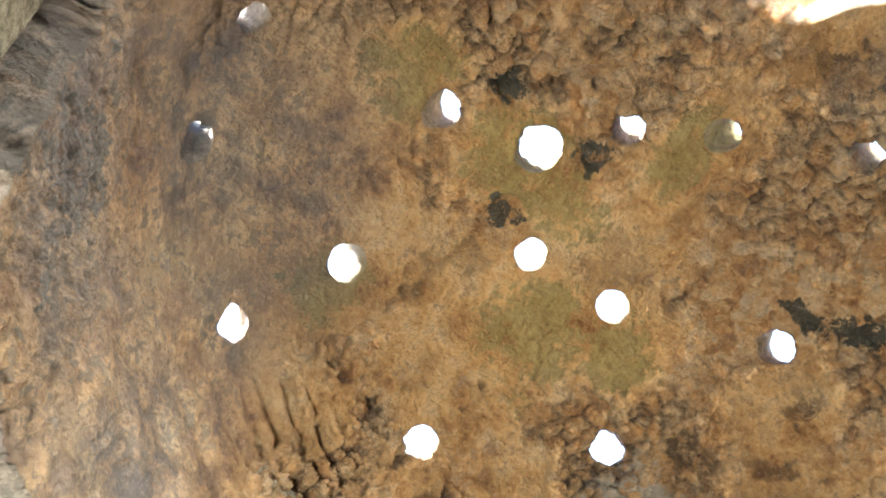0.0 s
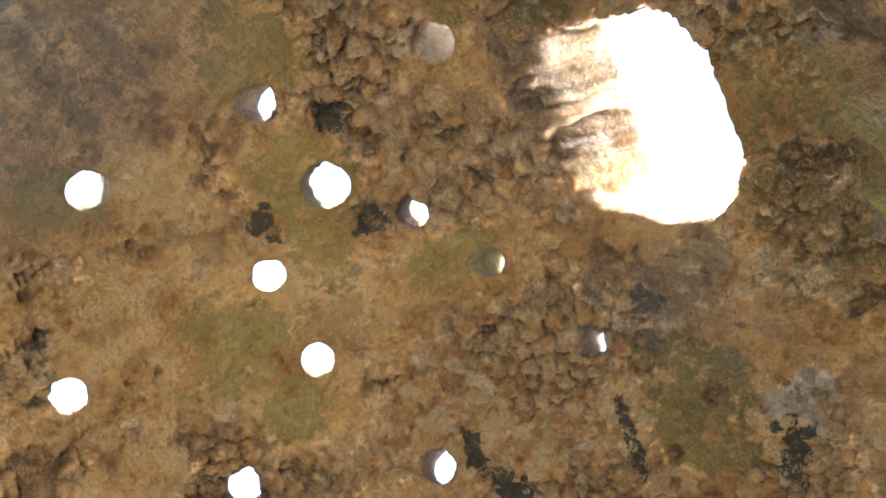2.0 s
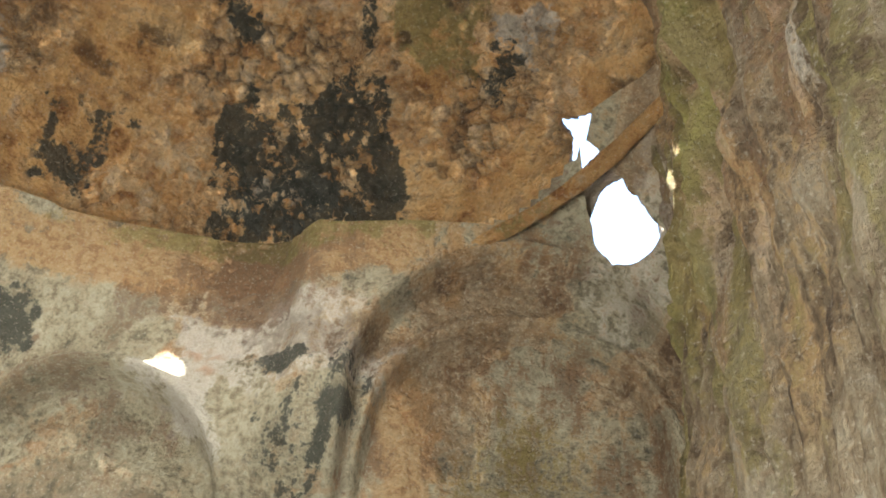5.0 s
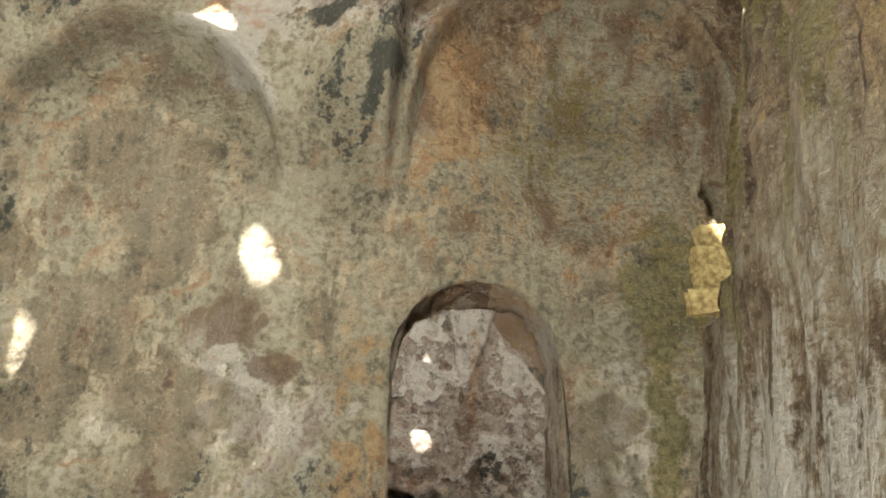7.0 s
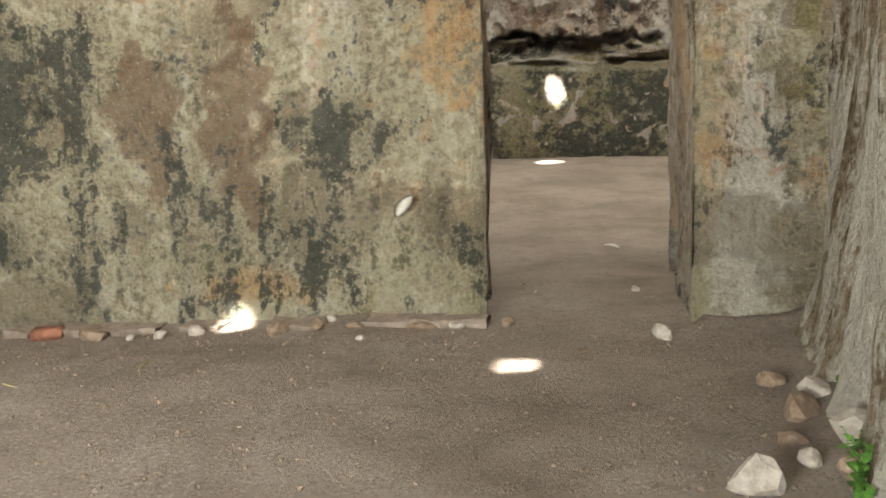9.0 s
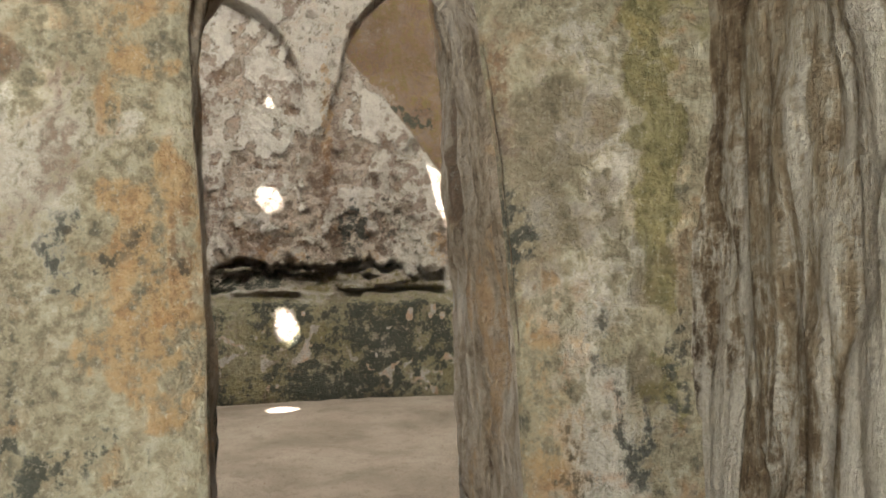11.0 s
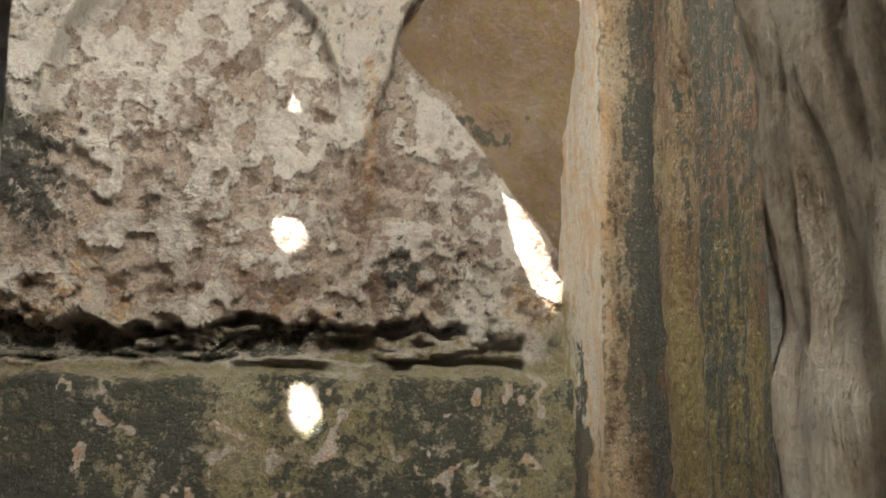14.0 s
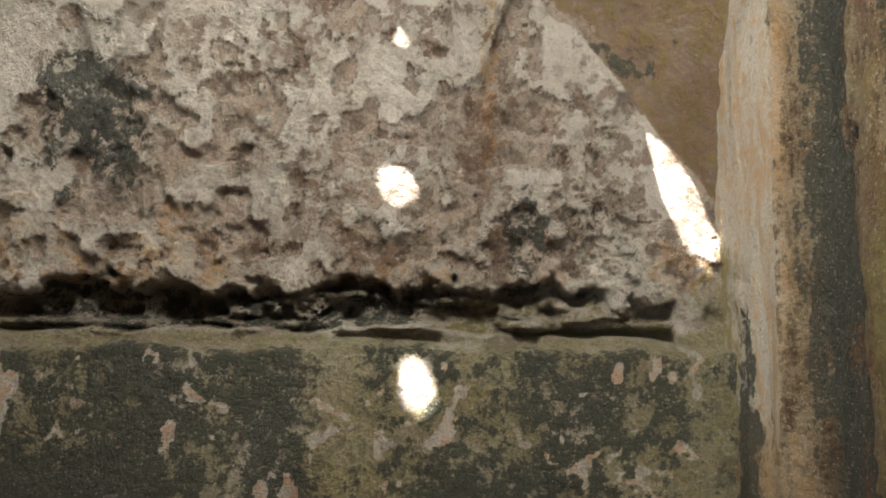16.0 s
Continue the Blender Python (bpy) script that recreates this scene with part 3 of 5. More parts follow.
    pale = 0.24 * step(2.2, 1.6, z) * step(-0.3, 0.5, fbm(p * np.array([1, 1, 0.6]), 4.6, 6, 129)) + 0.4 * blob(p, (-0.2, 0, 1.9), (0.3, 1, 0.2), 29, 0.6) + 0.4 * blob(p, (-0.55, 0, 2.15), (0.2, 1, 0.2), 30) + 0.6 * blob(p, (-0.6, 0, 3.9), (0.14, 1, 0.3), 31) + 0.45 * blob(p, (1.85, 0, 4.55), (0.25, 1, 0.25), 32, 0.8) + 0.75 * np.exp(-((left + wob + 0.03) / 0.05) ** 2) * step(-1.2, -0.8, x) * step(3.3, 3.5, z) + 0.6 * blob(p, (-0.35, 0, 4.15), (0.3, 1, 0.2), 132, 0.9) + 0.6 * blob(p, (0.0, 0, 4.1), (0.5, 1, 0.25), 34) + 0.5 * blob(p, (1.55, 0, 0.5), (0.18, 1, 0.5), 35) + 0.4 * blob(p, (1.52, 0, 1.6), (0.16, 1, 0.7), 335, 0.8) + 0.12 * blob(p, (-0.9, 0, 1.6), (0.9, 1, 0.5), 36, 1.0)
    bare = 0.8 * flake * step(0.3, 0.6, z) * (0.4 + 0.6 * step(3.2, 4.2, z))
    # dark lines along the arch rims: dirt, and the steps' shade as colour
    laid("wall_north", s.quads(), q, [door_plaster], flip=False, attributes={"rust": 0.6 * rust, "dirt_shade": np.clip(0.45 * deep + fade * (0.6 * np.exp(-((right + wob - 0.02) / 0.03) ** 2) + 0.6 * np.exp(-((inner + wob - 0.02) / 0.03) ** 2) * (x > 0.9) + 0.4 * np.exp(-((left + wob - 0.02) / 0.03) ** 2) + 0.45 * np.exp(-((core + wob) / 0.02) ** 2) * (x > 1.2)) * (0.4 + 0.6 * step(-0.3, 0.3, fbm(p, 3, 3, 225))), 0, 1), "lime": 0.37 * step(-0.08, -0.2, layer + 0.15 * fbm(p, 5, 4, 222)) * step(0.0, 0.35, fbm(p * np.array([1, 1, 0.6]), 1.3, 5, 223)) * step(2.9, 2.3, z), "soot_shade": soot_shade, "algae": algae, "ochre": ochre, "brown": brown, "pale": pale, "bare": bare}, label="stained flaking plaster wall with two blind arches and an arched doorway", category="wall", kind="structure")


def doorway():
    """The deep passage through the wall."""
    outline = ragged(door_outline(), 0.05, 0.0, 1)
    outline = [c for c in outline if c[1] > -0.31]
    path = np.array(door_outline())
    length = np.r_[0, np.cumsum(np.hypot(*np.diff(path, axis=0).T))]
    n, m = 260, 60
    t = np.linspace(0, length[-1], n)
    px, pz = np.interp(t, length, path[:, 0]), np.interp(t, length, path[:, 1])
    depth = np.linspace(0, 1, m)
    u = (px - 0.84) / 0.47
    x = px[:, None] + np.where(u < 0, -0.15 * np.abs(u), 0.025 * np.abs(u))[:, None] * depth[None] ** 0.8
    z = pz[:, None] + (0.75 * step(0.36, 0.40, depth[None]) - 0.06 * depth[None]) * step(1.2, 2.15, pz)[:, None]
    y = DOOR_Y + 0.035 + depth[None] * (TUNNEL_END - DOOR_Y - 0.035) + 0 * x
    q = np.stack([x, y, z], -1)
    tan = np.gradient(np.stack([px, pz], -1), axis=0)
    out = np.stack([tan[:, 1], -tan[:, 0]], -1)
    out /= np.linalg.norm(out, axis=1, keepdims=True) + 1e-9
    bump = 0.03 * fbm(q * np.array([1, 1, 0.35]), 3.0, 4, 41) + 0.022 * fbm(q * np.array([1, 1, 0.3]), 9, 4, 42) + 0.05 * (0.3 - np.abs(fbm(q * np.array([1, 1, 0.4]), 7, 4, 142)))
    near = np.exp(-(1 - depth) * 1.43 / 0.05)[None]
    bump = bump * step(-0.02, 0.06, depth)[None] - 0.03 * near
    # a broken notch low on the right and a long scar higher up
    bump = bump - 0.09 * blob(q, (1.33, 5.35, 0.2), (0.3, 0.45, 0.25), 43, 0.3) * (u > 0)[:, None] - 0.07 * blob(q, (1.34, 4.95, 1.95), (0.3, 0.07, 0.3), 44, 0.3)
    q[..., 0] += out[:, None, 0] * bump
    q[..., 2] += out[:, None, 1] * bump
    right = (u > 0)[:, None] * np.ones((1, m))
    s = Sheet(0, n - 1, 0, m - 1, 1)
    # darker near the floor and at the far end of the left reveal
    soot_shade = 0.5 * blob(q, (0.25, 5.3, 0.6), (0.4, 0.5, 0.9), 45) * (1 - right) + 0.4 * step(0.3, 0.0, q[..., 2])
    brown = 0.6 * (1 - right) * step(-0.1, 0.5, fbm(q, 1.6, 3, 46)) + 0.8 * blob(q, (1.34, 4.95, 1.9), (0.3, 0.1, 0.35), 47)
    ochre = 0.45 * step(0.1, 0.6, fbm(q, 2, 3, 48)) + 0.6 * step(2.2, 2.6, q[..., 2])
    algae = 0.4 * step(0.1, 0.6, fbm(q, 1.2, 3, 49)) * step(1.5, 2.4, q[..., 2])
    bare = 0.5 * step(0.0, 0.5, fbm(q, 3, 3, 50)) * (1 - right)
    laid("doorway", s.quads(), q, [jamb_plaster], flip=True, attributes={"soot_shade": soot_shade, "brown": brown, "ochre": ochre, "algae": algae, "bare": bare}, label="deep arched doorway with rough worn plaster reveals", category="doorway", kind="structure")


def wall_east():
    s = Sheet(-1.95, 4.16, -0.3, 6.05, 0.022)
    y, z = s.a, s.b
    p = np.stack([0 * y, y, z], -1)
    x = east_x(y, z)
    wob = 0.05 * fbm(p, 3, 4, 51)
    recess = step(2.98, 3.06, y + wob * 0.6) * step(2.38, 2.46, z + wob * 0.6)
    x = x + 0.42 * recess - 0.08 * step(3.25, 3.4, z) * recess
    # upright ribs, a corbel stone and long weathering furrows
    for ry, r, amount in ((2.06, 0.045, 0.11), (1.6, 0.06, 0.15)):
        x = x - amount * np.exp(-((y - ry + 0.4 * (z - 4.4)) / r) ** 2) * step(2.9, 3.8, z)
    x = x - 0.15 * blob(p, (0, 0.72, 4.3), (1, 0.42, 0.34), 52, 0.25, 0.25)
    tall = p * np.array([1, 1, 0.16])
    x = x - (0.045 + 0.035 * step(2.0, 3.2, z)) * fbm(tall, 5.0, 5, 53) - (0.024 + 0.02 * step(2.0, 3.2, z)) * fbm(tall, 14, 4, 54) - 0.055 * np.abs(fbm(p * np.array([1, 1, 0.35]), 6.5, 4, 254)) * step(1.6, 3.2, z) - 0.05 * fbm(p, 0.8, 2, 55)
    x = x - 0.06 * np.exp(-np.maximum(z, 0) / 0.15) + 0.03 * step(0.25, 0.5, fbm(tall, 8, 3, 56))
    q = np.stack([x, y, z], -1)
    algae = 0.2 * step(1.5, 3.0, z) + 0.5 * np.exp(-((y - 2.06 + 0.4 * (z - 4.4) + wob) / 0.055) ** 2) * step(2.6, 3.4, z) + 0.45 * np.exp(-((y - 1.6 + 0.4 * (z - 4.4) + wob) / 0.06) ** 2) * step(2.6, 3.4, z) + 0.45 * step(0.1, 0.6, fbm(tall, 9, 4, 57)) * step(1.5, 3.0, z) + 0.5 * blob(p, (0, 2.7, 2.6), (1, 0.3, 0.7), 58)
    ochre = 0.3 * step(2.0, 2.8, z) + 0.4 * step(2.6, 4.0, z) * step(-0.2, 0.4, fbm(tall, 5, 4, 59)) + 0.5 * recess
    pale = 0.6 * step(2.2, 1.0, z) * step(0.0, 0.5, fbm(tall, 3, 3, 60)) + 0.38 * step(2.6, 1.6, z)
    brown = 0.5 * step(2.6, 3.4, z) * step(0.0, 0.5, fbm(tall, 9, 4, 61)) + 0.08 * step(3.4, 4.2, z)
    # furrow shading put into the colour: dark dirty creases, below also pale crests
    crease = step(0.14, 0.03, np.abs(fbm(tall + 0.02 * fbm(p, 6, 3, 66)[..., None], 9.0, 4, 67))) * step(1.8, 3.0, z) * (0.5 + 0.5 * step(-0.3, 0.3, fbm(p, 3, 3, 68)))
    x = x + 0.03 * crease
    q = np.stack([x, y, z], -1)
    moss = np.clip(0.8 * np.exp(-((y - 2.06 + 0.4 * (z - 4.4) + wob) / 0.03) ** 2) + 0.6 * np.exp(-((y - 1.6 + 0.4 * (z - 4.4) + wob) / 0.035) ** 2), 0, 1) * step(2.8, 3.6, z) * (0.35 + 0.65 * step(-0.2, 0.4, fbm(p * np.array([1, 1, 0.5]), 6, 5, 266)))
    pale = pale + 0.55 * step(2.4, 3.4, z) * step(0.15, 0.5, fbm(tall, 5.0, 5, 69))
    laid("wall_east", s.quads(), q, [pier_plaster, pier_plaster], outer=np.stack([0 * x + 2.95, y, z], -1), flip=True, attributes={"algae": algae, "ochre": ochre, "pale": pale, "brown": brown, "dirt_shade": 0.8 * crease, "moss": moss}, label="furrowed weathered plaster wall with green ribs and a recess", category="wall", kind="structure")


def wall_round():
    """Plain wall that closes the first room on its west and south."""
    plan = [(-3.0, 4.3), (-3.0, 2.2)] + [(CX + 2.66 * math.cos(a), CY + 2.9 * math.sin(a)) for a in np.radians(np.linspace(186, 300, 30))] + [(1.6, -1.9)]
    plan = np.array(plan)
    n, zs = len(plan), np.linspace(-0.3, 5.2, 40)
    inner = np.zeros((n, len(zs), 3))
    inner[..., :2], inner[..., 2] = plan[:, None], zs[None]
    inner[..., :2] += 0.03 * fbm(inner, 1.2, 4, 62)[..., None]
    centre = np.array([CX, CY])
    away = plan - centre
    outer = inner.copy()
    outer[..., :2] += (away / np.linalg.norm(away, axis=1, keepdims=True))[:, None] * 0.6
    s = Sheet(0, n - 1, 0, len(zs) - 1, 1)
    c = [(q[:-1, :-1] + q[1:, 1:]) / 2 for q in (inner[..., 0], inner[..., 1], inner[..., 2])]
    # unseen doorway, cut only for the added fill lamp
    s.outside(~((np.abs(c[0] + 0.72) < 0.6) & (c[1] < 0) & (c[2] < 2.2)))
    laid("wall_west", s.quads(), inner, [door_plaster, door_plaster], outer=outer, flip=False, attributes={"soot_shade": 0.5 * step(0, 0.5, fbm(inner, 1.0, 3, 63)), "pale": 0.4 * step(0, 0.5, fbm(inner, 1.4, 3, 64))}, label="plain grey stained plaster wall closing the domed room", category="wall", kind="structure")


# ---- the dome ----
SKY_HOLE = [(0.33, 0.60), (0.62, 0.60), (1.03, 0.66), (1.18, 0.97), (1.24, 1.52), (1.15, 1.80), (1.02, 1.89), (0.76, 1.87), (0.54, 1.74), (0.36, 1.63), (0.32, 1.2)]
# place, radius, the way the shaft leans, thickness of the shell there
ROUND_HOLES = [
    (-1.18, 0.41, 0.115, (0.12, 0.28, 0.95), 0.36), (-1.04, 1.01, 0.15, (-0.13, 0.27, 0.96), 0.48), (-0.14, 0.44, 0.12, (0.46, -0.20, 0.86), 0.42),
    (-0.64, 1.39, 0.10, (0.16, 0.27, 0.95), 0.34), (-0.32, 1.83, 0.11, (0.44, 0.52, 0.74), 0.40), (0.12, 2.50, 0.10, (0.43, 0.50, 0.76), 0.38),
    (-2.13, 0.48, 0.12, (-0.50, -0.12, 0.85), 0.46), (-1.57, 1.41, 0.105, (-0.30, -0.12, 0.90), 0.12), (-1.52, 2.05, 0.105, (-0.30, -0.08, 0.90), 0.12),
    (-2.70, 1.49, 0.10, (-0.42, -0.16, 0.86), 0.12), (-2.15, 2.53, 0.11, (-0.42, 0.49, 0.76), 0.34), (-1.05, 2.96, 0.115, (0.04, 0.66, 0.76), 0.36),
    (-2.50, 0.12, 0.10, (-0.45, -0.30, 0.82), 0.16), (-1.79, -0.55, 0.10, (-0.05, -0.25, 0.97), 0.52), (-1.20, -0.67, 0.08, (-0.24, -0.56, 0.79), 0.34)]


def dome_place(a, b):
    """From the flattened dome (radius 1) to the place on it."""
    rho = np.minimum(np.hypot(a, b), dome_edge(a, b))
    e = np.clip(1 - rho, 0, 1) * math.pi / 2
    k = np.cos(e) / np.maximum(np.hypot(a, b), 1e-6)
    return np.stack([CX + DOME_R * a * k, CY + DOME_R * b * k, RING_Z + DOME_RISE * np.sin(e) - 4.08 * np.maximum(rho - 1, 0)], -1)


def dome_edge(a, b):
    """Where the flattened dome ends: it runs down as a drum on the west and south."""
    return 1 + 0.047 * step(0.95, 0.55, a) + 0.11 * step(-0.10, -0.75, a) * step(0.2, 0.5, b) + 0.27 * step(-0.25, -0.55, a) * step(0.40, 0.05, b)


def dome_flat(x, y):
    """The other way, from a place in plan."""
    u, v = (x - CX) / DOME_R, (y - CY) / DOME_R
    r = min(math.hypot(u, v), 0.9999)
    rho = 1 - math.asin(math.sqrt(1 - r * r)) / (math.pi / 2)
    return u / max(r, 1e-6) * rho, v / max(r, 1e-6) * rho


def dome():
    s = Sheet(-1.36, 1.1, -1.36, 1.1, 0.0053)
    s.outside(np.hypot(*s.centres()) < 0.012 + dome_edge(*s.centres()))
    axes, reach = [], []
    for k, (x, y, r, axis, _) in enumerate(ROUND_HOLES):
        ring = []
        c = np.array([x, y, 0])
        z = RING_Z + DOME_RISE * math.sqrt(max(0, 1 - ((x - CX) ** 2 + (y - CY) ** 2) / DOME_R**2))
        out = np.array([(x - CX) / DOME_R**2, (y - CY) / DOME_R**2, (z - RING_Z) / DOME_RISE**2])
        out /= np.linalg.norm(out)
        e1 = np.cross(out, [0, 0, 1.0]) if abs(out[2]) < 0.99 else np.array([1.0, 0, 0])
        e1 /= np.linalg.norm(e1)
        e2 = np.cross(out, e1)
        for u, v in ellipse(0, 0, r, r, 100 + k, 30, 0.06):
            q = np.array([x, y, z]) + u * e1 + v * e2
            ring.append(dome_flat(q[0], q[1]))
        s.opening(ring)
        axis = np.array(axis)
        axes.append(axis / np.linalg.norm(axis))
        reach.append((np.array([x, y, z]), r))
    corners = [dome_flat(x, y) for x, y in SKY_HOLE]
    s.opening(ragged(corners, 0.02, 0.003, 5))
    # a small broken gap above the cornice
    s.opening(ragged([dome_flat(*c) for c in ((1.36, 3.20), (1.42, 3.20), (1.47, 3.16), (1.56, 3.08), (1.62, 3.07), (1.60, 3.15), (1.54, 3.20), (1.52, 3.28), (1.47, 3.30), (1.44, 3.25))], 0.012, 0.005, 6))
    axes.append(np.array([0.2, 0.62, 0.75]))
    reach.append((np.array([1.5, 3.22, 5.28]), 0.17))
    q = dome_place(s.a, s.b)
    n = (np.maximum(q, np.array([-9, -9, RING_Z])) - np.array([CX, CY, RING_Z])) / np.array([DOME_R, DOME_R, DOME_RISE]) ** 2
    n /= np.linalg.norm(n, axis=-1, keepdims=True)
    flat = np.zeros(q.shape[:2])
    for (c, rx, ry, sd) in (((-1.12, 0.15, 6.31), 0.26, 0.3, 1), ((-1.90, 1.72, 6.32), 0.36, 0.40, 2), ((-1.71, 2.27, 6.32), 0.24, 0.24, 3), ((-1.15, 0.95, 6.48), 0.3, 0.32, 4), ((-2.26, 0.45, 5.95), 0.2, 0.25, 5), ((-1.2, 1.3, 6.5), 0.25, 0.35, 6), ((-0.55, 1.75, 6.6), 0.3, 0.2, 7)):
        flat = np.maximum(flat, blob(q, c, (rx, ry, 0.5), 70 + sd, 0.4, 0.75))
    grey = 1 - step(0.5, 0.95, np.hypot(q[..., 0] + 2.4, q[..., 1] + 0.9) * 0.5)
    near, second, tint = cells(q + 0.05 * fbm(q, 6, 2, 71)[..., None], 8.0, 72)
    stones = step(0.0, 0.22, second - near)
    near2, second2, tint2 = cells(q + 0.03 * fbm(q, 12, 2, 171)[..., None], 17.0, 172)
    chips = step(0.0, 0.25, second2 - near2)
    rough = np.clip(step(-0.35, 0.30, fbm(q, 1.5, 5, 73)) * (1 - flat) * (1 - 0.7 * grey), 0, 1)
    d = rough * (0.075 * (stones - 0.7) + 0.034 * (chips - 0.7) + 0.03 * fbm(q, 7, 3, 273)) - 0.022 * step(0.0, 0.3, rough) - 0.014 * step(0.1, 0.2, fbm(q, 3.0, 6, 172)) * (1 - flat) - 0.010 * step(0.35, 0.42, fbm(q, 3.0, 6, 172)) * (1 - flat) + 0.016 * fbm(q, 5, 5, 74) * (1 - 0.6 * flat) + 0.03 * fbm(q, 1.1, 3, 75)
    for x, y, z, r, dep in ((-0.85, 0.65, 6.49, 0.11, 0.10), (-0.90, 1.33, 6.57, 0.09, 0.05), (-1.45, 1.1, 6.45, 0.10, 0.05), (0.02, 2.33, 6.47, 0.06, 0.06), (-2.0, 0.85, 6.2, 0.08, 0.05), (0.18, 2.75, 6.35, 0.05, 0.05), (-1.5, 0.75, 6.35, 0.08, 0.04)):
        off = np.linalg.norm(q - np.array([x, y, z]), axis=-1) * (1 + 0.35 * fbm(q, 9, 3, 76))
        d = d - dep * (1 - step(r * 0.55, r * 1.05, off))
    # a scar of thin broken slabs
    scar = blob(q, (-2.86, 0.85, 5.4), (0.35, 0.42, 0.3), 77, 0.3)
    d = d - scar * 0.05 * (0.5 + 0.5 * np.sign(np.sin(38 * (q[..., 2] + 0.5 * q[..., 1]) + 2 * fbm(q, 4, 2, 78))))
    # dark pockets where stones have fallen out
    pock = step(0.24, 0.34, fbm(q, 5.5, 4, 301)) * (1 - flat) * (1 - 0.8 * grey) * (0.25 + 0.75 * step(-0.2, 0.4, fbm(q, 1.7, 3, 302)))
    d = d - 0.05 * pock
    inner = q - n * d[..., None]
    axis = n.copy()
    for (c, r), a in zip(reach, axes):
        w = 1 - step(r * 1.25, r * 2.6, np.linalg.norm(q - c, axis=-1))
        axis = axis * (1 - w)[..., None] + a * w[..., None]
    c = np.array([0.75, 1.2, 6.4])
    w = 1 - step(0.85, 1.1, np.linalg.norm((q - c) * np.array([1, 0.9, 1]), axis=-1))
    axis = axis * (1 - w)[..., None] + np.array([1.5, 0.3, 1.0]) * w[..., None]
    thick = 0.34 + 0.03 * fbm(q, 6, 3, 79)
    flare = np.zeros_like(q)
    for (c, r), row in zip(reach, ROUND_HOLES):
        w = 1 - step(r * 1.25, r * 2.6, np.linalg.norm(q - c, axis=-1))
        thick = thick * (1 - w) + row[4] * w
        # the shafts widen a little towards the sky
        flare = flare + (q - c) * ((0.35 if row[4] < 0.3 else 0.12) * w)[..., None]
    outer = q + axis * thick[..., None] + flare
    runs = fbm(q * np.array([1, 1, 0.22]), 10, 4, 81)
    ex, ez = q[..., 0] + 0.05 * fbm(q, 6, 4, 180), q[..., 2] + 0.07 * fbm(q, 5, 4, 181)
    north = q[..., 1] > 3.0
    panel = step(-0.86, -0.80, ex) * step(0.0, 0.06, 0.55 - 0.32 * np.clip(ez - 5.2, 0, 1) - ex) * step(5.05, 5.12, ez + 0.25 * np.exp(-((ex + 0.1) / 0.35) ** 2) * 0.6) * step(6.05, 5.95, ez) * north
    side = step(-1.98, -1.88, ex - 0.35 * (ez - 5.3)) * step(-1.38, -1.46, ex - 0.25 * (ez - 5.3)) * step(5.12, 5.2, ez) * step(5.85, 5.6, ez) * north
    # three of the pits are darkened with the same mask
    soot_shade = panel * (0.86 + 0.8 * runs + 0.5 * fbm(q, 13, 4, 183) - 0.45 * step(5.55, 6.0, q[..., 2])) + side * (0.30 + 0.9 * runs + 0.3 * fbm(q, 12, 4, 184)) + 0.5 * blob(q, (0.50, 2.30, 6.41), (0.10, 0.10, 0.3), 83, 0.7) + 0.6 * blob(q, (1.04, 3.18, 5.84), (0.12, 0.2, 0.2), 84, 0.6)  + 0.6 * blob(q, (0.17, 3.1, 6.2), (0.06, 0.25, 0.2), 186, 0.6) + 0.7 * blob(q, (-0.8, 2.95, 6.3), (0.07, 0.14, 0.2), 187, 0.6) + 0.9 * blob(q, (-0.9, 1.33, 6.57), (0.1, 0.12, 0.2), 85, 0.5) + 0.8 * blob(q, (-1.45, 1.1, 6.45), (0.09, 0.14, 0.2), 86, 0.5) + 0.9 * blob(q, (-0.85, 0.65, 6.49), (0.09, 0.1, 0.2), 87, 0.4) + 0.22 * grey + 0.7 * blob(q, (-0.65, 3.2, 6.1), (0.1, 0.2, 0.2), 89, 0.6) + 0.4 * step(0.25, 0.6, fbm(q, 2.2, 4, 90)) * step(0.5, -1.5, q[..., 1])
    algae = 0.72 * flat + 0.5 * blob(q, (0.45, 2.87, 6.26), (0.15, 0.4, 0.4), 191, 0.7) + 0.45 * blob(q, (1.6, 1.7, 5.9), (0.5, 0.9, 0.6), 91, 0.5) + 0.6 * blob(q, (0.6, 2.9, 6.0), (0.4, 0.35, 0.4), 92, 0.8) + 0.5 * blob(q, (0.3, 0.1, 6.3), (0.5, 0.4, 0.4), 93, 0.7)
    brown = 0.16 * step(0.1, 0.45, fbm(q, 4.5, 6, 94)) * (1 - flat) + 0.2 * blob(q, (0.9, 2.6, 6.0), (0.6, 0.5, 0.5), 95, 0.7)
    ochre = (0.10 + 0.40 * step(-0.1, 0.5, fbm(q, 1.2, 4, 96))) * (1 - 0.75 * rough)
    pale = 0.12 * step(0.2, 0.5, fbm(q, 2.8, 6, 97)) * (1 - flat) + 0.7 * blob(q, (1.2, 3.1, 6.0), (0.25, 0.25, 0.2), 98, 0.6) + 0.6 * blob(q, (-0.35, 3.85, 5.4), (0.3, 0.4, 0.2), 99, 0.9) + 0.5 * blob(q, (-2.2, 2.9, 5.6), (0.5, 0.5, 0.4), 101, 0.8)
